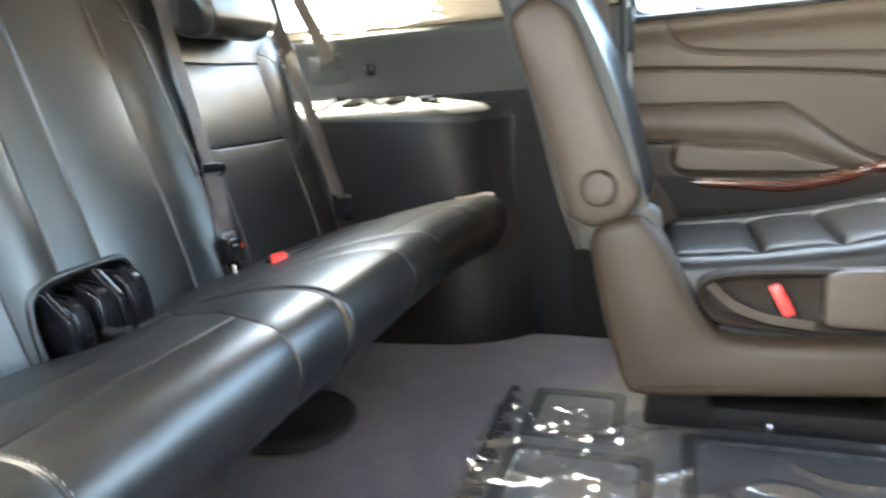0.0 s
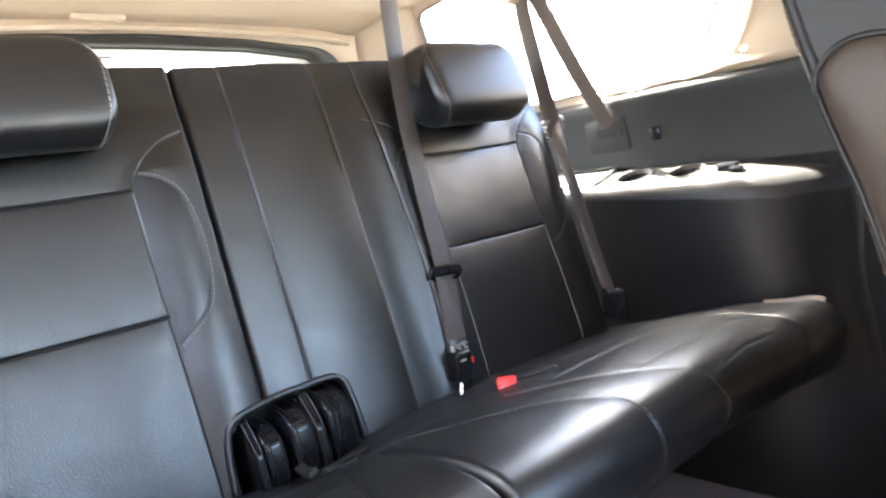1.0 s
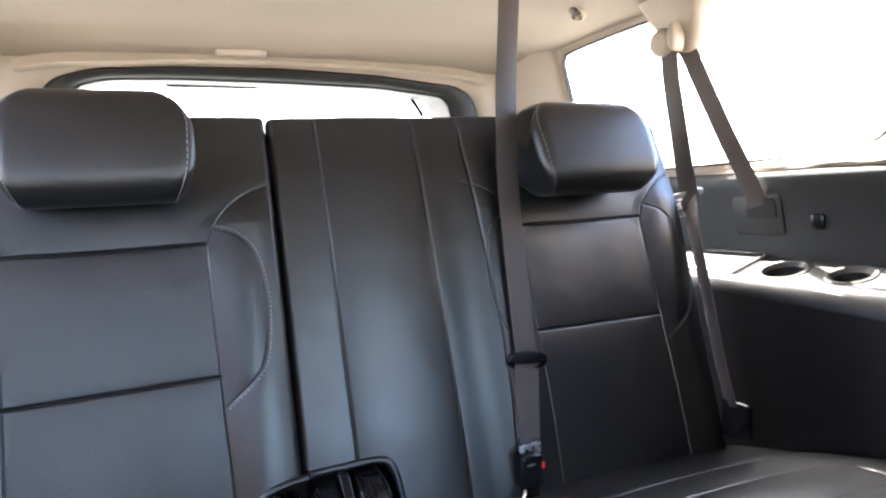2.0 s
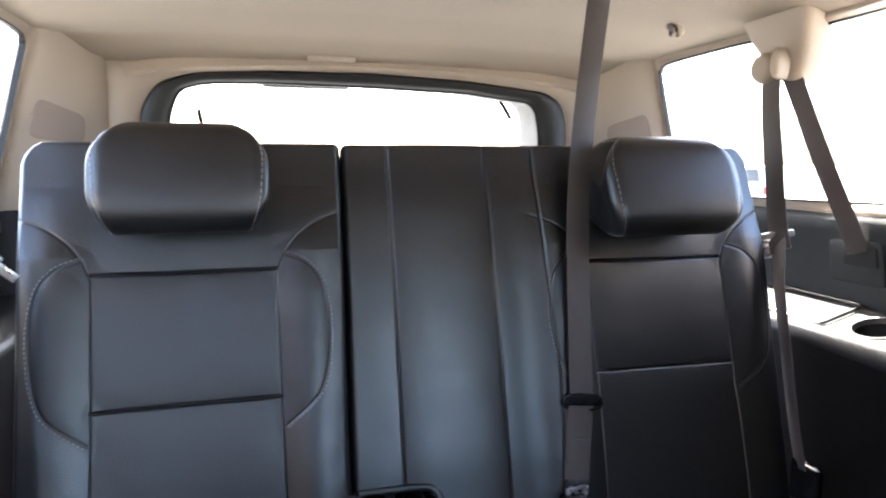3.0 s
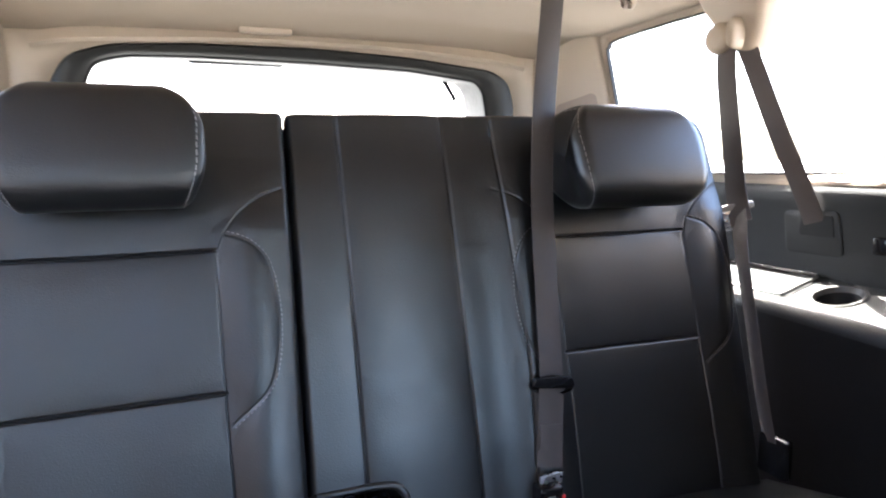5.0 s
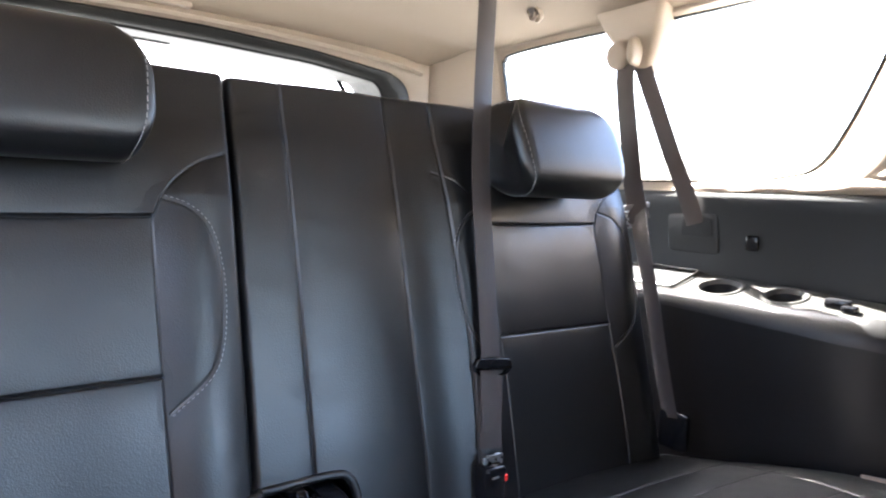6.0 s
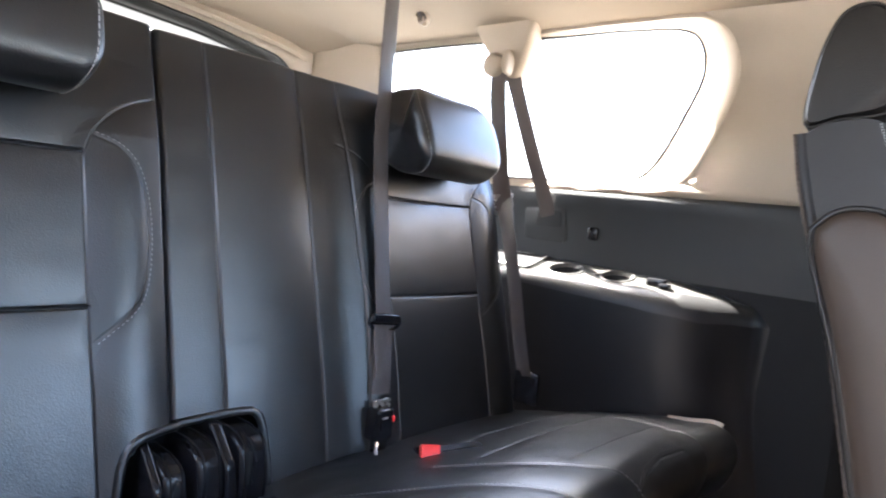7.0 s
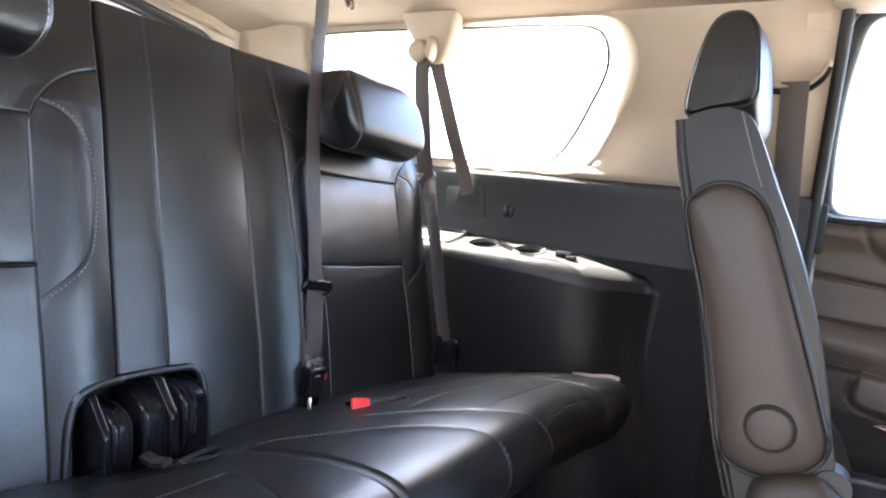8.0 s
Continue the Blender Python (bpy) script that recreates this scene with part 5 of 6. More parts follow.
side_belt(-1, "grey-brown shoulder belt on a beige ring beside the passenger-side rear window")

# coat hooks on the roof sides
for side in (1, -1):
    hk = thing("coat_hook", "small beige flip-down coat hook in an oval recess", "hook", at=(side * 0.56, 0.19, 1.23), group="coat hooks")
    c = Vector((side * 0.570, 0.198, 1.232))
    q = Matrix.Translation(c) @ Matrix.Rotation(radians(side * 46), 4, 'Y')
    ring = np.linspace(0, 2 * math.pi, 28, endpoint=False)
    part("recess", loft([[q @ Vector((r * 1.15 * math.cos(a), r * 0.62 * math.sin(a), z)) for a in ring] for r, z in ((0.026, 0.012), (0.027, -0.001), (0.024, -0.003), (0.021, 0.001), (0.020, 0.006), (0.002, 0.007))]), BEIGE, hk)
    part("slot", one_box(-0.020, 0.014, -0.0085, 0.0085, -0.0045, 0.006, bevel=0.003, m=q), WEB, hk, "dark slot")
    part("hook", tube([tuple(q @ Vector(p)) for p in ((0.004, -0.007, -0.003), (0.012, -0.008, -0.010), (0.016, 0.0, -0.012), (0.012, 0.008, -0.010), (0.004, 0.007, -0.003))], [0.003, 0.0036, 0.004, 0.0036, 0.003], 8), GRILLE, hk)

# sensor box on the headliner edge and lamp housing over the rear window
sb = thing("header_box", "small beige rectangular cover on the rear headliner edge", "cover", at=(-0.1, 0.59, 1.2))
part("cover", one_box(-0.158, -0.044, 0.570, 0.612, 1.186, 1.212, bevel=0.005), BEIGE, sb)
part("base", one_box(-0.164, -0.038, 0.575, 0.620, 1.205, 1.218, bevel=0.003), BEIGE, sb)
lamp = thing("brake_lamp_housing", "dark slim lamp housing at the top of the rear window", "lamp housing", at=(-0.16, 0.70, 1.12))
hp = rounded([(-0.258, 1.143), (-0.040, 1.143), (-0.032, 1.150), (-0.055, 1.163), (-0.24, 1.163), (-0.268, 1.151)], 0.006)
part("housing", prism(hp, "y", 0.765, 0.797, bevel=0.004, seg=2), SMOOTH_BLACK, lamp)
for x, z, dx in ((-0.420, 1.055, 0.004), (0.425, 1.108, 0.020)):
    st = thing("gas_strut_end", "thin dark strut end at the edge of the rear window", "strut", at=(x, 0.72, z), group="strut ends")
    part("rod", tube([(x - dx, 0.790, z + 0.027), (x, 0.790, z), (x + dx, 0.790, z - 0.032)], 0.0065, 8), SMOOTH_BLACK, st)

# ---- second-row captain's chair, driver side ----
chair = thing("captain_chair", "black leather captain's chair with taupe side panels and a tilted back", "seat", at=(0.5, -1.1, 0.0))
# the padded back, seen from its side: rear line and front line
back_side = [(-0.842, 0.375), (-0.812, 0.47), (-0.768, 0.657), (-0.722, 0.808), (-0.700, 0.895), (-0.706, 0.915), (-0.735, 0.926), (-0.778, 0.928), (-0.806, 0.905), (-0.846, 0.820), (-0.886, 0.735), (-0.925, 0.625), (-0.955, 0.500), (-0.965, 0.430), (-0.93, 0.385)]
sec = spline(back_side, 96, closed=True)
cy, cz = -0.845, 0.64
rings = []
for s in np.linspace(-1, 1, 49):
    s = math.sin(s * math.pi / 2)
    a = abs(s)
    k = 1 - 0.10 * max(0.0, (a - 0.80) / 0.20) ** 2.2
    hollow = 0.022 * (1 - a ** 2)
    ring = []
    for py, pz in sec:
        front = max(0.0, min(1.0, (cy + 0.245 * (pz - cz) * 1.0 - py) / 0.05))
        ring.append((0.51 + s * 0.226, cy + 0.245 * (pz - cz) + (py - cy - 0.245 * (pz - cz)) * k + hollow * front, cz + (pz - cz) * (1 - 0.02 * max(0.0, (a - 0.8) / 0.2))))
    rings.append(ring)
part("backrest", loft(rings), CHAIR_LEATHER, chair, "black leather backrest shell")
# taupe side panel with welt, both flanks
panel = [(-0.733, 0.765), (-0.741, 0.798), (-0.768, 0.814), (-0.806, 0.808), (-0.838, 0.770), (-0.886, 0.650), (-0.932, 0.525), (-0.944, 0.478), (-0.925, 0.446), (-0.880, 0.425), (-0.838, 0.432), (-0.815, 0.468), (-0.772, 0.640)]
pl = [tuple(p) for p in spline(panel, 78, closed=True)]
for x, sgn in ((0.284, -1), (0.736, 1)):
    p = part("side_panel", loft([[(x + sgn * o, a, b) for a, b in shrink(pl, i)] for i, o in ((0, -0.02), (0, 0.002), (0.004, 0.006), (0.012, 0.010))] + [[(x + sgn * o, -0.842 + (a + 0.842) * q, 0.62 + (b - 0.62) * q) for a, b in shrink(pl, 0.012)] for q, o in ((0.75, 0.013), (0.45, 0.0150), (0.15, 0.0155), (0.01, 0.0155))]), TAUPE, chair, "taupe leather side panel")
    part("welt", tube([(x + sgn * 0.003, a, b) for a, b in shrink(pl, -0.003)], 0.0036, 8, closed=True), CHAIR_LEATHER, p, "black corded welt")
    ang = np.linspace(0, 2 * math.pi, 36, endpoint=False)
    part("pivot_cap", loft([[(x + sgn * o, -0.877 + r * math.cos(a), 0.492 + r * math.sin(a)) for a in ang] for r, o in ((0.0285, 0.004), (0.0285, 0.0200), (0.0276, 0.0215), (0.025, 0.0224), (0.015, 0.0232), (0.007, 0.0236), (0.001, 0.0237))]), TAUPE, p, "round taupe pivot cap")
    part("cap_gap", tube([(x + sgn * 0.0145, -0.877 + 0.0305 * math.cos(a), 0.492 + 0.0305 * math.sin(a)) for a in ang], 0.0024, 6, closed=True), TAUPE_DARK, p)
# seam cords on the flank of the back
p0 = spline([(-0.783, 0.918), (-0.795, 0.885), (-0.808, 0.850), (-0.822, 0.815)], 60)
verts, faces = [], []
for q0, q1 in zip(p0[::2], p0[1::2]):
    k = len(verts)
    for q in (q0, q1):
        verts += [(0.2835, q[0] - 0.0008, q[1]), (0.2825, q[0], q[1]), (0.2835, q[0] + 0.0008, q[1]), (0.286, q[0], q[1])]
    faces += [(k + j, k + (j + 1) % 4, k + 4 + (j + 1) % 4, k + 4 + j) for j in range(4)]
raw("stitching", verts, faces, THREAD, chair, "pale dashed stitching", smooth=False)
rear = spline([(0.289, -0.698, 0.905), (0.287, -0.716, 0.820), (0.286, -0.764, 0.660), (0.286, -0.808, 0.475), (0.288, -0.838, 0.38)], 120)
part("rear_edge", tube([tuple(q + np.array((0.002, -0.004, 0))) for q in rear], 0.0085, 10), CHAIR_LEATHER, chair, "rolled leather edge of the seat back")
part("rear_welt", tube([tuple(q + np.array((0.0006 * math.sin(i * 1.9) - 0.003, 0.0008 * math.sin(i * 2.7) + 0.003, 0))) for i, q in enumerate(rear)], 0.0022, 7), TAUPE, chair, "pale frayed edge cord")
# headrest
hsec = spline([(-0.691, 0.930), (-0.695, 1.004), (-0.708, 1.058), (-0.724, 1.083), (-0.750, 1.089), (-0.769, 1.078), (-0.780, 1.053), (-0.790, 0.986), (-0.789, 0.960), (-0.775, 0.946), (-0.730, 0.936)], 66, closed=True)


def headrest_at(s, y, z, grow=1.0):
    """Flat flanks with a soft rim; the middle swells forwards and hangs lower at the front."""
    a = abs(s)
    k = 1.0 - 0.085 * max(0.0, (a - 0.90) / 0.10) ** 2.0
    f = 1 - a ** 3
    w = min(1.0, max(0.0, (-0.742 - y) / 0.035))
    q = w * min(1.0, max(0.0, (1.04 - z) / 0.09))
    return (0.505 + s * 0.148, -0.742 + (y + 0.742) * k * grow - 0.011 * f * w, 1.01 + (z - 1.01) * k * grow - 0.030 * f * q)


hr = part("headrest", loft([[headrest_at(math.sin(s * math.pi / 2), y, z) for y, z in hsec] for s in np.linspace(-1, 1, 45)]), CHAIR_LEATHER, chair, "black leather headrest with a raised edge seam")
for s in (-1, 1):
    part("edge_seam", tube([headrest_at(s * 0.955, y, z, 1.004) for y, z in hsec], 0.0020, 6, closed=True), CHAIR_LEATHER, hr)
for s in (-1, 1):
    part("post", tube([(0.505 + s * 0.06, -0.76, 0.94), (0.505 + s * 0.06, -0.765, 0.90)], 0.006, 8), STEEL, hr)
# base shell, inboard flank
shell = [(-0.862, 0.395), (-0.880, 0.425), (-0.915, 0.440), (-0.950, 0.440), (-0.985, 0.405), (-1.020, 0.330), (-1.055, 0.255), (-1.090, 0.228), (-1.16, 0.222), (-1.32, 0.228), (-1.46, 0.240), (-1.52, 0.235), (-1.535, 0.190), (-1.50, 0.150), (-1.33, 0.138), (-1.10, 0.118), (-0.955, 0.108), (-0.918, 0.125), (-0.895, 0.20), (-0.872, 0.310)]
sh = [tuple(p) for p in spline(shell, 100, closed=True)]
for x, sgn in ((0.270, -1), (0.750, 1)):
    part("base_shell", loft([[(x + sgn * o, a, b) for a, b in shrink(sh, i)] for i, o in ((0.0, -0.050), (0, 0.004), (0.006, 0.014), (0.013, 0.019), (0.020, 0.0215))]), TAUPE_HARD, chair, "taupe moulded seat base shell")
part("seat_pan", one_box(0.30, 0.72, -1.50, -0.90, 0.135, 0.24, bevel=0.02), BLACK_PLASTIC, chair)
# cushion with three fluted panels
CUSH = Profile([(-1.545, 0.20), (-1.565, 0.28), (-1.545, 0.345), (-1.47, 0.372), (-1.30, 0.342), (-1.10, 0.318), (-0.98, 0.312)])
cl = [[(x, 0.02), (x, CUSH.length)] for x in (0.375, 0.645)] + [[(0.375, CUSH.length * q), (0.645, CUSH.length * q)] for q in (0.40, 0.58, 0.76)]
uc = Upholstery(CUSH, lambda V: np.full(np.shape(V), 0.316), lambda V: np.full(np.shape(V), 0.728), 0.0, CUSH.length, 0.030, 0.045, [(l, 0.009, 0.006) for l in cl], nu=90, nv=110, puff=0.010)
uc.build(chair, [("cushion", CHAIR_LEATHER, "black leather cushion with fluted seams", None)], thick=0.12)
# feet on rails
for x in (0.36, 0.66):
    part("foot", prism(rounded([(-0.945, 0.0), (-1.09, 0.0), (-1.06, 0.12), (-0.96, 0.13)], 0.03), "x", x - 0.03, x + 0.03, bevel=0.014), PILLAR_PLASTIC, chair, "black moulded foot cover")
    part("foot", prism(rounded([(-1.40, 0.0), (-1.52, 0.0), (-1.50, 0.14), (-1.42, 0.14)], 0.015), "x", x - 0.025, x + 0.025, bevel=0.006), SMOOTH_BLACK, chair)
for x in (0.37, 0.65):
    part("rail_cover", one_box(x - 0.035, x + 0.035, -1.62, -0.96, 0.0, 0.060, bevel=0.015), PILLAR_PLASTIC, chair, "matt black rail cover")
# buckle well on the inboard flank
well = thing("chair_buckle", "red-topped buckle in a dark moulded well beside the cushion", "buckle", at=(0.285, -1.17, 0.25))
wl = [tuple(p) for p in spline([(-1.060, 0.330), (-1.045, 0.285), (-1.075, 0.246), (-1.16, 0.232), (-1.30, 0.236), (-1.36, 0.26), (-1.34, 0.335), (-1.20, 0.345)], 48, closed=True)]
part("well", loft([[(0.296 - o, a, b) for a, b in shrink(wl, i)] for i, o in ((0, -0.03), (0, 0.004), (0.006, 0.008), (0.012, 0.002), (0.018, -0.012), (0.022, -0.014))]), TAUPE_DARK, well, "dark taupe moulded well")
part("well_lip", ribbon([tuple(p) for p in spline([(0.283, -1.062, 0.318), (0.280, -1.095, 0.285), (0.278, -1.15, 0.262), (0.280, -1.225, 0.250)], 20)], 0.016, 0.005, (0.3, -0.4, 0.8)), TAUPE_HARD, well, "curved taupe lip")
part("side_pad", prism(rounded([(-1.236, 0.252), (-1.236, 0.338), (-1.27, 0.348), (-1.50, 0.356), (-1.52, 0.30), (-1.50, 0.240)], 0.014), "x", 0.272, 0.312, bevel=0.006), TAUPE, chair, "taupe side pad")
part("recliner_cover", tube([(0.278, -0.958, 0.432), (0.33, -0.958, 0.432)], 0.023, 20), GREY_PLASTIC, chair, "small dark grey recliner cover")
mm = Matrix.Translation((0.280, -1.176, 0.290)) @ Matrix.Rotation(radians(-26), 4, 'X')
part("casing", one_box(0.000, 0.020, -0.014, 0.014, -0.045, 0.008, bevel=0.005, m=mm), TAUPE_DARK, well)
part("button", one_box(-0.010, 0.008, -0.0085, 0.0085, -0.022, 0.034, bevel=0.003, m=mm), RED, well, "bright red release button")

# ---- driver-side rear door ----
door = thing("door_1", "taupe leather door lining with armrest and red-brown wood strip, closed", "door", at=(0.84, -1.4, 0.1), kind="structure")


def door_skin(y, z):
    """How far the lining stands in from x = 0.86."""
    d = 0.020
    d += 0.020 * np.exp(-((z - 0.79) / 0.030) ** 2)
    # upper pad
    d += 0.012 * (1 / (1 + np.exp(-(z - zl(y, 0)) / 0.004)))
    # armrest bulge between its upper and lower lines
    t = (z - zl(y, 2)) / np.maximum(zl(y, 1) - zl(y, 2), 1e-3)
    d += 0.050 * np.where((t > 0) & (t < 1), np.sin(np.pi * np.clip(t, 0, 1)) ** 0.8, 0) * 0.4
    d += 0.030 / (1 + np.exp(np.clip((z - zl(y, 2)) / 0.004, -40, 40))) * np.clip((z - 0.05) / 0.3, 0, 1)
    return d


def zl(y, k):
    """Feature lines of the lining: pad seam, armrest top, armrest bottom, wood top, wood bottom."""
    Y = [-2.0, -1.60, -1.45, -1.40, -1.30, -1.25, -1.00, -0.90]
    Z = [[0.60, 0.628, 0.643, 0.650, 0.662, 0.668, 0.690, 0.696],
         [0.47, 0.455, 0.455, 0.480, 0.555, 0.590, 0.603, 0.606],
         [0.45, 0.432, 0.434, 0.437, 0.470, 0.490, 0.516, 0.521],
         [0.50, 0.480, 0.454, 0.441, 0.419, 0.414, 0.432, 0.442],
         [0.475, 0.452, 0.426, 0.413, 0.391, 0.388, 0.410, 0.427]][k]
    return np.interp(y, Y, Z)


ny, nz = 180, 380
Yd, Zd = np.meshgrid(np.linspace(-1.93, -0.905, ny), np.linspace(0.06, 0.806, nz))
Xd = 0.868 - door_skin(Yd, Zd)
for k in (0, 1, 2):
    Xd = Xd + 0.009 * np.exp(-((Zd - zl(Yd, k)) / 0.0045) ** 2)
# curved seam of the upper pad and pocket line under the armrest
pad_line = [(-1.95, 0.655), (-1.60, 0.672), (-1.45, 0.688), (-1.22, 0.708), (-1.08, 0.724), (-1.02, 0.742), (-0.99, 0.775), (-0.98, 0.806)]
pk_line = [(-1.005, 0.514), (-0.998, 0.468), (-1.02, 0.444), (-1.08, 0.436), (-1.30, 0.428), (-1.355, 0.432), (-1.372, 0.442)]
for ln, dep in ((pad_line, 0.007), (pk_line, 0.012)):
    Xd = Xd + dep * np.exp(-(line_distance(Yd, Zd, smooth_line(ln, 30)) / 0.005) ** 2)
regs = [("upper_pad", DOOR_TAUPE, "taupe leather upper pad", lambda y, z: z > zl(y, 0)), ("armrest", DOOR_TAUPE, "padded taupe armrest", lambda y, z: (z > zl(y, 2)) & (z < zl(y, 1))), ("middle_panel", DOOR_TAUPE, "taupe leather middle panel", lambda y, z: (z >= zl(y, 1)) & (z <= zl(y, 0))), ("pocket_pad", DOOR_TAUPE, "raised taupe pocket pad", lambda y, z: (z <= zl(y, 2)) & (y < -1.0) & (y > -1.37) & (z > np.interp(y, [-1.37, -1.30, -1.08, -1.02, -1.0], [0.438, 0.428, 0.436, 0.444, 0.468]))), ("pocket_panel", TAUPE_HARD, "taupe panel under the armrest", lambda y, z: (z >= zl(y, 3)) & (z <= zl(y, 2))), ("lower_panel", TAUPE_DARK, "dark taupe lower door panel", lambda y, z: z > -1)]
fy = 0.25 * (Yd[:-1, :-1] + Yd[1:, :-1] + Yd[:-1, 1:] + Yd[1:, 1:])
fz = 0.25 * (Zd[:-1, :-1] + Zd[1:, :-1] + Zd[:-1, 1:] + Zd[1:, 1:])
taken = np.zeros(fy.shape, bool)
PD = np.stack([Xd, Yd, Zd], -1)
ND = np.cross(np.gradient(PD, axis=0), np.gradient(PD, axis=1))
ND /= np.linalg.norm(ND, axis=2)[:, :, None]
ND = np.where((ND[:, :, :1] > 0), -ND, ND).reshape(-1, 3)
PD = PD.reshape(-1, 3)
for nm, mat, lab, test in regs:
    hit = test(fy, fz) & ~taken
    taken |= hit
    ii, jj = np.nonzero(hit)
    q = np.stack([ii * ny + jj, ii * ny + jj + 1, (ii + 1) * ny + jj + 1, (ii + 1) * ny + jj], 1)
    used, inv = np.unique(q, return_inverse=True)
    me = bpy.data.meshes.new(nm)
    me.from_pydata([tuple(float(c) for c in p) for p in PD[used]], [], [tuple(int(c) for c in r) for r in inv.reshape(-1, 4)[:, ::-1]])
    me.update()
    me.polygons.foreach_set("use_smooth", [True] * len(me.polygons))
    me.normals_split_custom_set_from_vertices([tuple(float(c) for c in n) for n in ND[used]])
    link(nm, me, mat, door, lab, smooth=False)
rows = []
for y in np.linspace(-1.93, -1.045, 60):
    zt, zb = float(zl(y, 3)), float(zl(y, 4))
    xf = 0.868 - float(door_skin(np.array(y), np.array(0.5 * (zt + zb))))
    taper = min(1.0, (-1.040 - y) / 0.03)
    mid_z, hh = 0.5 * (zt + zb), 0.5 * (zt - zb) * taper
    rows.append([(xf + 0.010, y, mid_z - hh), (xf - 0.004, y, mid_z - hh), (xf - 0.009, y, mid_z - hh * 0.6), (xf - 0.011, y, mid_z), (xf - 0.009, y, mid_z + hh * 0.6), (xf - 0.004, y, mid_z + hh), (xf + 0.010, y, mid_z + hh)])
part("wood_strip", loft(rows), WOOD, door, "glossy red-brown wood strip")
part("corner_cover", one_box(0.79, 0.872, -0.912, -0.885, 0.74, 0.84, bevel=0.004), RUBBER, door)
part("outer_skin", one_box(0.872, 0.90, -1.95, -0.90, 0.0, 0.80, bevel=0.006), PAINT_WHITE, door)
part("sill_strip", one_box(0.815, 0.862, -1.93, -0.905, 0.806, 0.818, bevel=0.004), RUBBER, door, "black rubber window sweep")
# door glass, its frame and the divider
fr_pts = [(-0.902, 0.81), (-0.892, 0.95), (-0.895, 1.08), (-0.915, 1.205), (-1.00, 1.225), (-1.90, 1.235), (-1.93, 0.81)]
frl = [(0.868 - 0.30 * (b - 0.81), a, b) for a, b in [tuple(p) for p in rounded(fr_pts, 0.05, 6)]]
part("window_frame", tube(frl, 0.020, 10, closed=True), RUBBER, door, "black window frame")
part("inner_seal", tube([(x - 0.028, y + 0.016, z + 0.004) for x, y, z in frl], 0.009, 8, closed=True), GREY_PLASTIC, door, "grey door seal")
part("divider", tube([(0.868 - 0.30 * (b - 0.81), -1.055 + 0.02 * (b - 0.8), b) for b in np.linspace(0.81, 1.22, 8)], 0.008, 8), RUBBER, door, "thin black glass divider")
gl = part("window_4", fill_with_hole(rounded(fr_pts, 0.05, 6), None, lambda a, b: (0.872 - 0.30 * (b - 0.81), a, b)), DOOR_GLASS, None)
gl.visible_shadow = False
tagged(gl, "tinted rear door window glass", "window", kind="structure")
# pillar between door and side window: belt, its slot, small emblem plate
pb = thing("pillar_belt", "brown-grey belt emerging from a curved slot in the beige pillar", "seat belt", at=(0.74, -0.83, 1.0))
part("webbing", ribbon([tuple(p) for p in spline([(0.712, -0.822, 1.066), (0.728, -0.826, 0.98), (0.752, -0.832, 0.88), (0.770, -0.838, 0.78), (0.775, -0.842, 0.66)], 20)], 0.050, 0.0016, (0.05, 1, 0)), WEB, pb, "brown-grey woven webbing")
sl_line = spline([(0.719, -0.775, 1.056), (0.720, -0.815, 1.054), (0.719, -0.845, 1.060), (0.713, -0.866, 1.078), (0.707, -0.876, 1.100)], 24)
part("slot", tube([tuple(p + np.array((0.002, 0.0, -0.006))) for p in sl_line], 0.0062, 8), BLACK_PLASTIC, pb, "dark curved slot")
part("slot_lip", tube([tuple(p + np.array((-0.001, 0.0, 0.004))) for p in sl_line], 0.0060, 8), BEIGE, pb)
plate = thing("pillar_plate", "small flush rectangular beige plate on the pillar", "plate", at=(0.69, -0.848, 1.17))
part("plate", loft([[(0.790 - 0.27 * (b - 0.845) - o, a, b) for a, b in shrink(rounded([(-0.826, 1.162), (-0.870, 1.162), (-0.866, 1.192), (-0.826, 1.192)], 0.004), i)] for i, o in ((0, -0.003), (0, 0.002), (0.002, 0.003))]), BEIGE, plate)
tagged(part("pillar_seal", tube([(wall_x(z) + 0.004, -0.888 - 0.012 * (z - 0.8), z) for z in np.linspace(0.03, 1.23, 24)], 0.012, 10), RUBBER, None), "black door seal along the pillar", "seal", kind="structure")
tagged(part("pillar_base_trim", loft([[(wall_x(z) - o, y, z) for o, y in ((0.0, -0.80), (0.006, -0.805), (0.008, -0.88), (0.0, -0.89), (-0.03, -0.885), (-0.03, -0.80))] for z in (0.64, 0.70, 0.78, 0.846)]), GREY_PLASTIC, None), "dark grey lower pillar trim", "trim", kind="structure")
# passenger side: plain pillar edge by the open doorway
tagged(part("pillar_seal", tube([(-wall_x(z) - 0.004, -0.79 - 0.02 * (z - 0.8), z) for z in np.linspace(0.03, 1.23, 24)], 0.012, 10), RUBBER, None), "black door seal along the pillar", "seal", kind="structure")

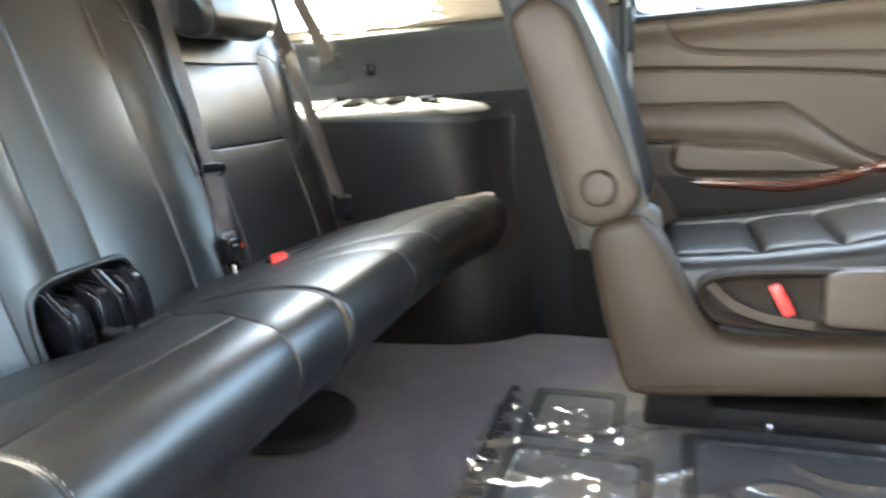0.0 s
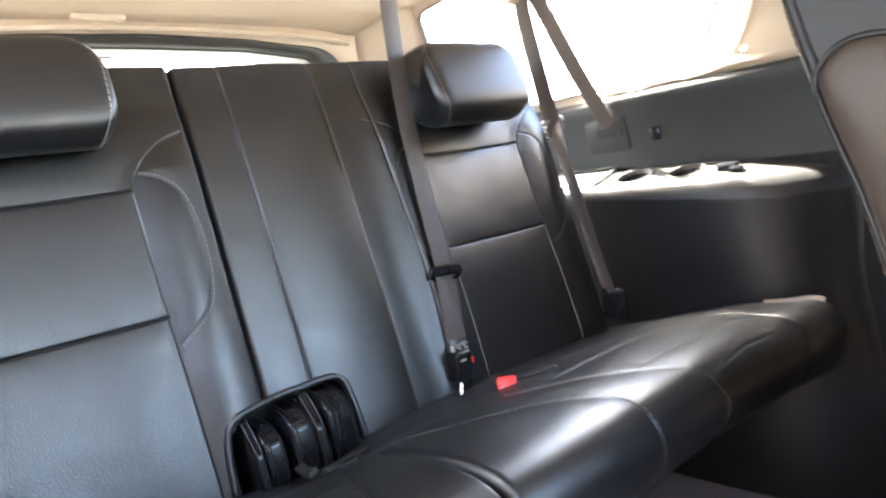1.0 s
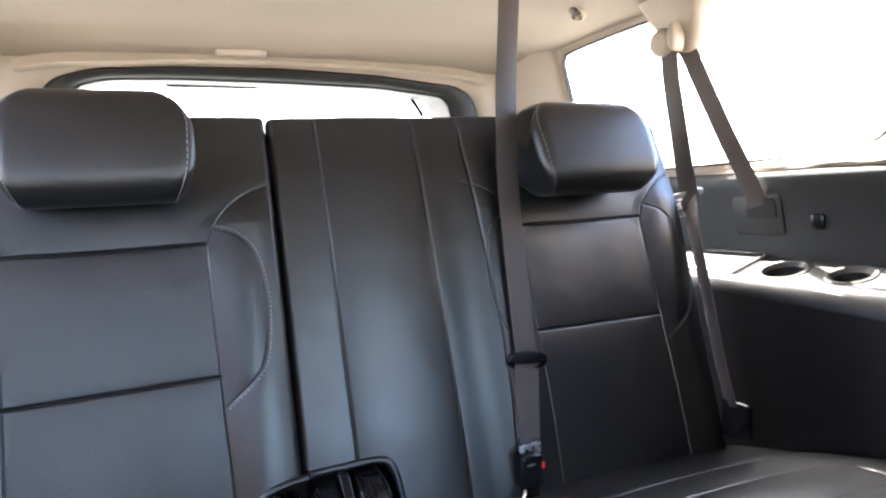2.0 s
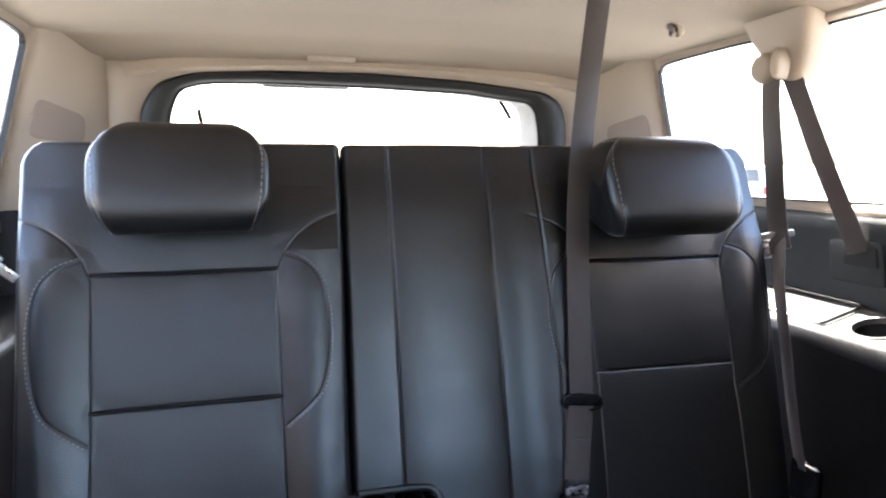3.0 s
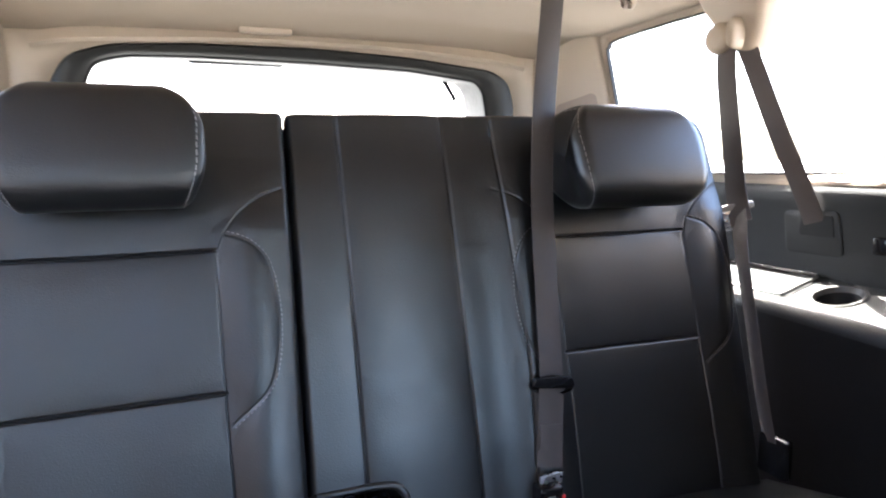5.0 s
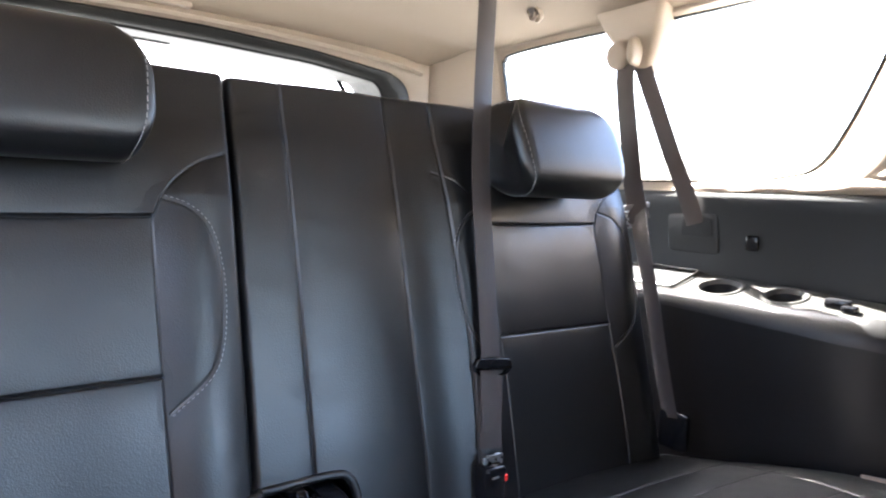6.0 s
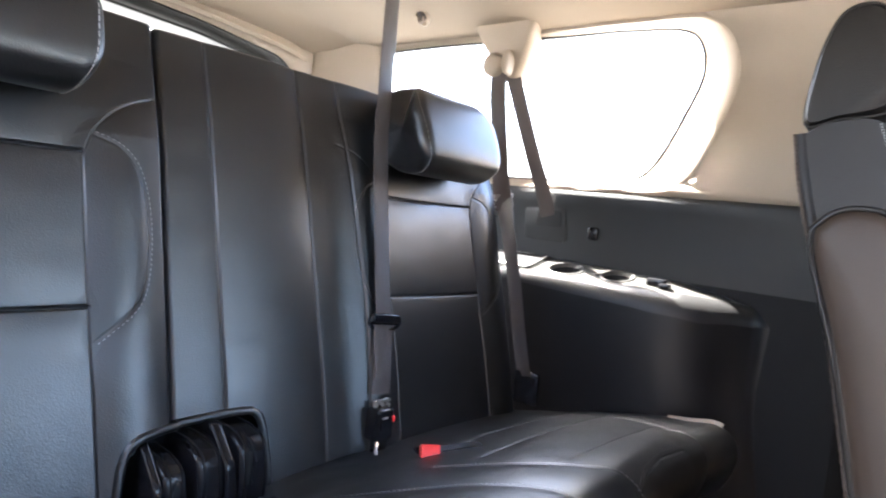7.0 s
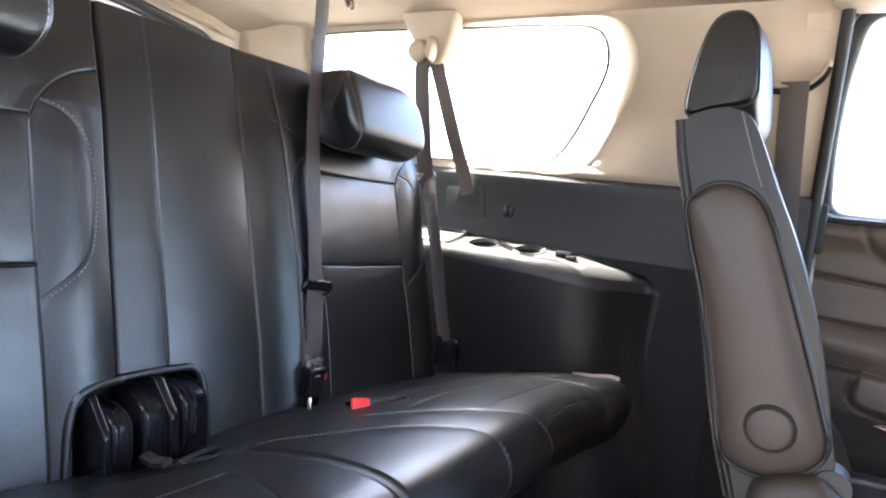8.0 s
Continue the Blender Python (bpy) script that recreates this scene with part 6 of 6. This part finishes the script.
# ---- floor mat under clear film ----
mat_t = thing("floor_mat", "grey rubber floor mat with dark raised ribs, wrapped in clear film", "floor mat", at=(0.15, -1.05, 0))
mo = rounded([(-0.10, -1.62), (0.62, -1.62), (0.62, -0.93), (0.46, -0.84), (0.44, -0.70), (-0.02, -0.66), (-0.10, -0.70)], 0.03)
part("sheet", prism(mo, "z", 0.004, 0.013, bevel=0.003, seg=2), MAT_RUBBER, mat_t)
for x0, x1, y0, y1 in ((0.25, 0.43, -0.90, -0.73), (-0.04, 0.19, -0.96, -0.72), (-0.04, 0.29, -1.37, -1.03), (0.36, 0.58, -1.37, -1.03), (-0.04, 0.29, -1.60, -1.43), (0.36, 0.58, -1.60, -1.43)):
    lp = [[(a, b, z) for a, b in rounded([(x0 + d, y0 + d), (x1 - d, y0 + d), (x1 - d, y1 - d), (x0 + d, y1 - d)], 0.016)] for d, z in ((-0.013, 0.012), (-0.010, 0.018), (0.010, 0.019), (0.013, 0.012))]
    part("rib", loft(lp, close_ends=False), MAT_DARK, mat_t, "dark raised rib")
for i in range(26):
    x = 0.02 + i * 0.0165
    part("edge_tooth", one_box(x - 0.005, x + 0.005, -0.683 - 0.02 * math.sin(i), -0.660, 0.008, 0.019, bevel=0.002), MAT_DARK, mat_t)
film = thing("plastic_film", "crumpled clear plastic film over the rubber floor mat", "film", at=(0.2, -1.0, 0.02))
nx, nyy = 110, 150
verts, faces = [], []
for j in range(nyy):
    for i in range(nx):
        x, y = -0.08 + 0.40 * i / (nx - 1), -1.60 + 0.94 * j / (nyy - 1)
        q = Vector((x * 5 + y * 1.5, y * 6, 0.4))
        warp = 0.10 * noise.noise(q * 0.6)
        r1 = 1 - abs(noise.noise(Vector((x * 4 + y * 2, (y + warp) * 7, 0.4))))
        r2 = 1 - abs(noise.noise(Vector(((x + warp) * 9 - y * 3, y * 3 + x * 2, 2.4))))
        r3 = 1 - abs(noise.noise(Vector((x * 3 - y * 3, (y + x + warp) * 7, 5.1))))
        h = 0.022 + 0.010 * r1 ** 4 + 0.010 * r2 ** 12 + 0.013 * r3 ** 16
        verts.append((x + 0.01 * noise.noise(q), y + 0.02 * noise.noise(q + Vector((9, 0, 0))), h + 0.006))
faces = [(j * nx + i, j * nx + i + 1, (j + 1) * nx + i + 1, (j + 1) * nx + i) for j in range(nyy - 1) for i in range(nx - 1)]
raw("sheet", verts, faces, FILM, film)

# ---- outside ----
gnd = bmesh.new()
bmesh.ops.create_grid(gnd, x_segments=40, y_segments=40, size=600)
for v in gnd.verts:
    v.co.z = -0.75
g = tagged(part("ground", gnd, ASPHALT, None, smooth=False), "sun-bleached grey asphalt car park reaching the horizon", "ground", kind="structure")


def parked_car(paint, label, m):
    """A simple wagon: body, glazed upper, wheels and lamps; length along y."""
    c = thing("parked_car", label, "car", group="parked cars")
    body = [(-2.3, 0.35), (2.3, 0.35), (2.38, 0.55), (2.32, 0.95), (1.2, 1.02), (-2.2, 1.05), (-2.36, 0.9), (-2.38, 0.55)]
    roof = [(-2.15, 1.04), (1.25, 1.02), (0.55, 1.58), (-0.5, 1.68), (-1.75, 1.62)]
    part("body", prism(rounded(body, 0.12), "x", -0.92, 0.92, bevel=0.10), paint, c)
    part("upper", prism(rounded(roof, 0.10), "x", -0.78, 0.78, bevel=0.10), paint, c)
    part("side_glass", prism(rounded([(-1.85, 1.10), (0.95, 1.08), (0.45, 1.48), (-1.65, 1.52)], 0.06), "x", -0.795, 0.795, bevel=0.0), DARK_GLASS, c, "dark side glass")
    part("rear_glass", prism(rounded([(-0.62, 1.12), (0.62, 1.12), (0.55, 1.52), (-0.55, 1.52)], 0.05), "y", -2.10, -1.80, bevel=0.0), DARK_GLASS, c, "dark rear glass")
    for s in (-1, 1):
        part("tail_lamp", one_box(min(s * 0.70, s * 0.90), max(s * 0.70, s * 0.90), -2.41, -2.2, 0.72, 0.98, bevel=0.03), TAIL_RED, c, "red tail lamp")
        for y in (-1.45, 1.45):
            a = np.linspace(0, 2 * math.pi, 28, endpoint=False)
            w = part("wheel", loft([[(s * x, y + r * math.cos(q), 0.34 + r * math.sin(q)) for q in a] for r, x in ((0.30, 0.70), (0.345, 0.72), (0.345, 0.90), (0.31, 0.93), (0.20, 0.93), (0.19, 0.90), (0.02, 0.89))]), RUBBER, c, "black tyre with rim")
    c.matrix_world = m
    return c


parked_car(PAINT_WHITE, "white parked wagon with red tail lamps, glaring in the sun", Matrix.Translation((16.0, 17.9, -0.75)) @ Matrix.Rotation(radians(-40), 4, 'Z'))
parked_car(PAINT_GREY, "silver parked wagon, glaring in the sun", Matrix.Translation((-8.5, 19.4, -0.75)) @ Matrix.Rotation(radians(-65), 4, 'Z'))
parked_car(PAINT_WHITE, "white parked wagon farther off, glaring in the sun", Matrix.Translation((-10.0, 25.4, -0.75)) @ Matrix.Rotation(radians(-75), 4, 'Z'))
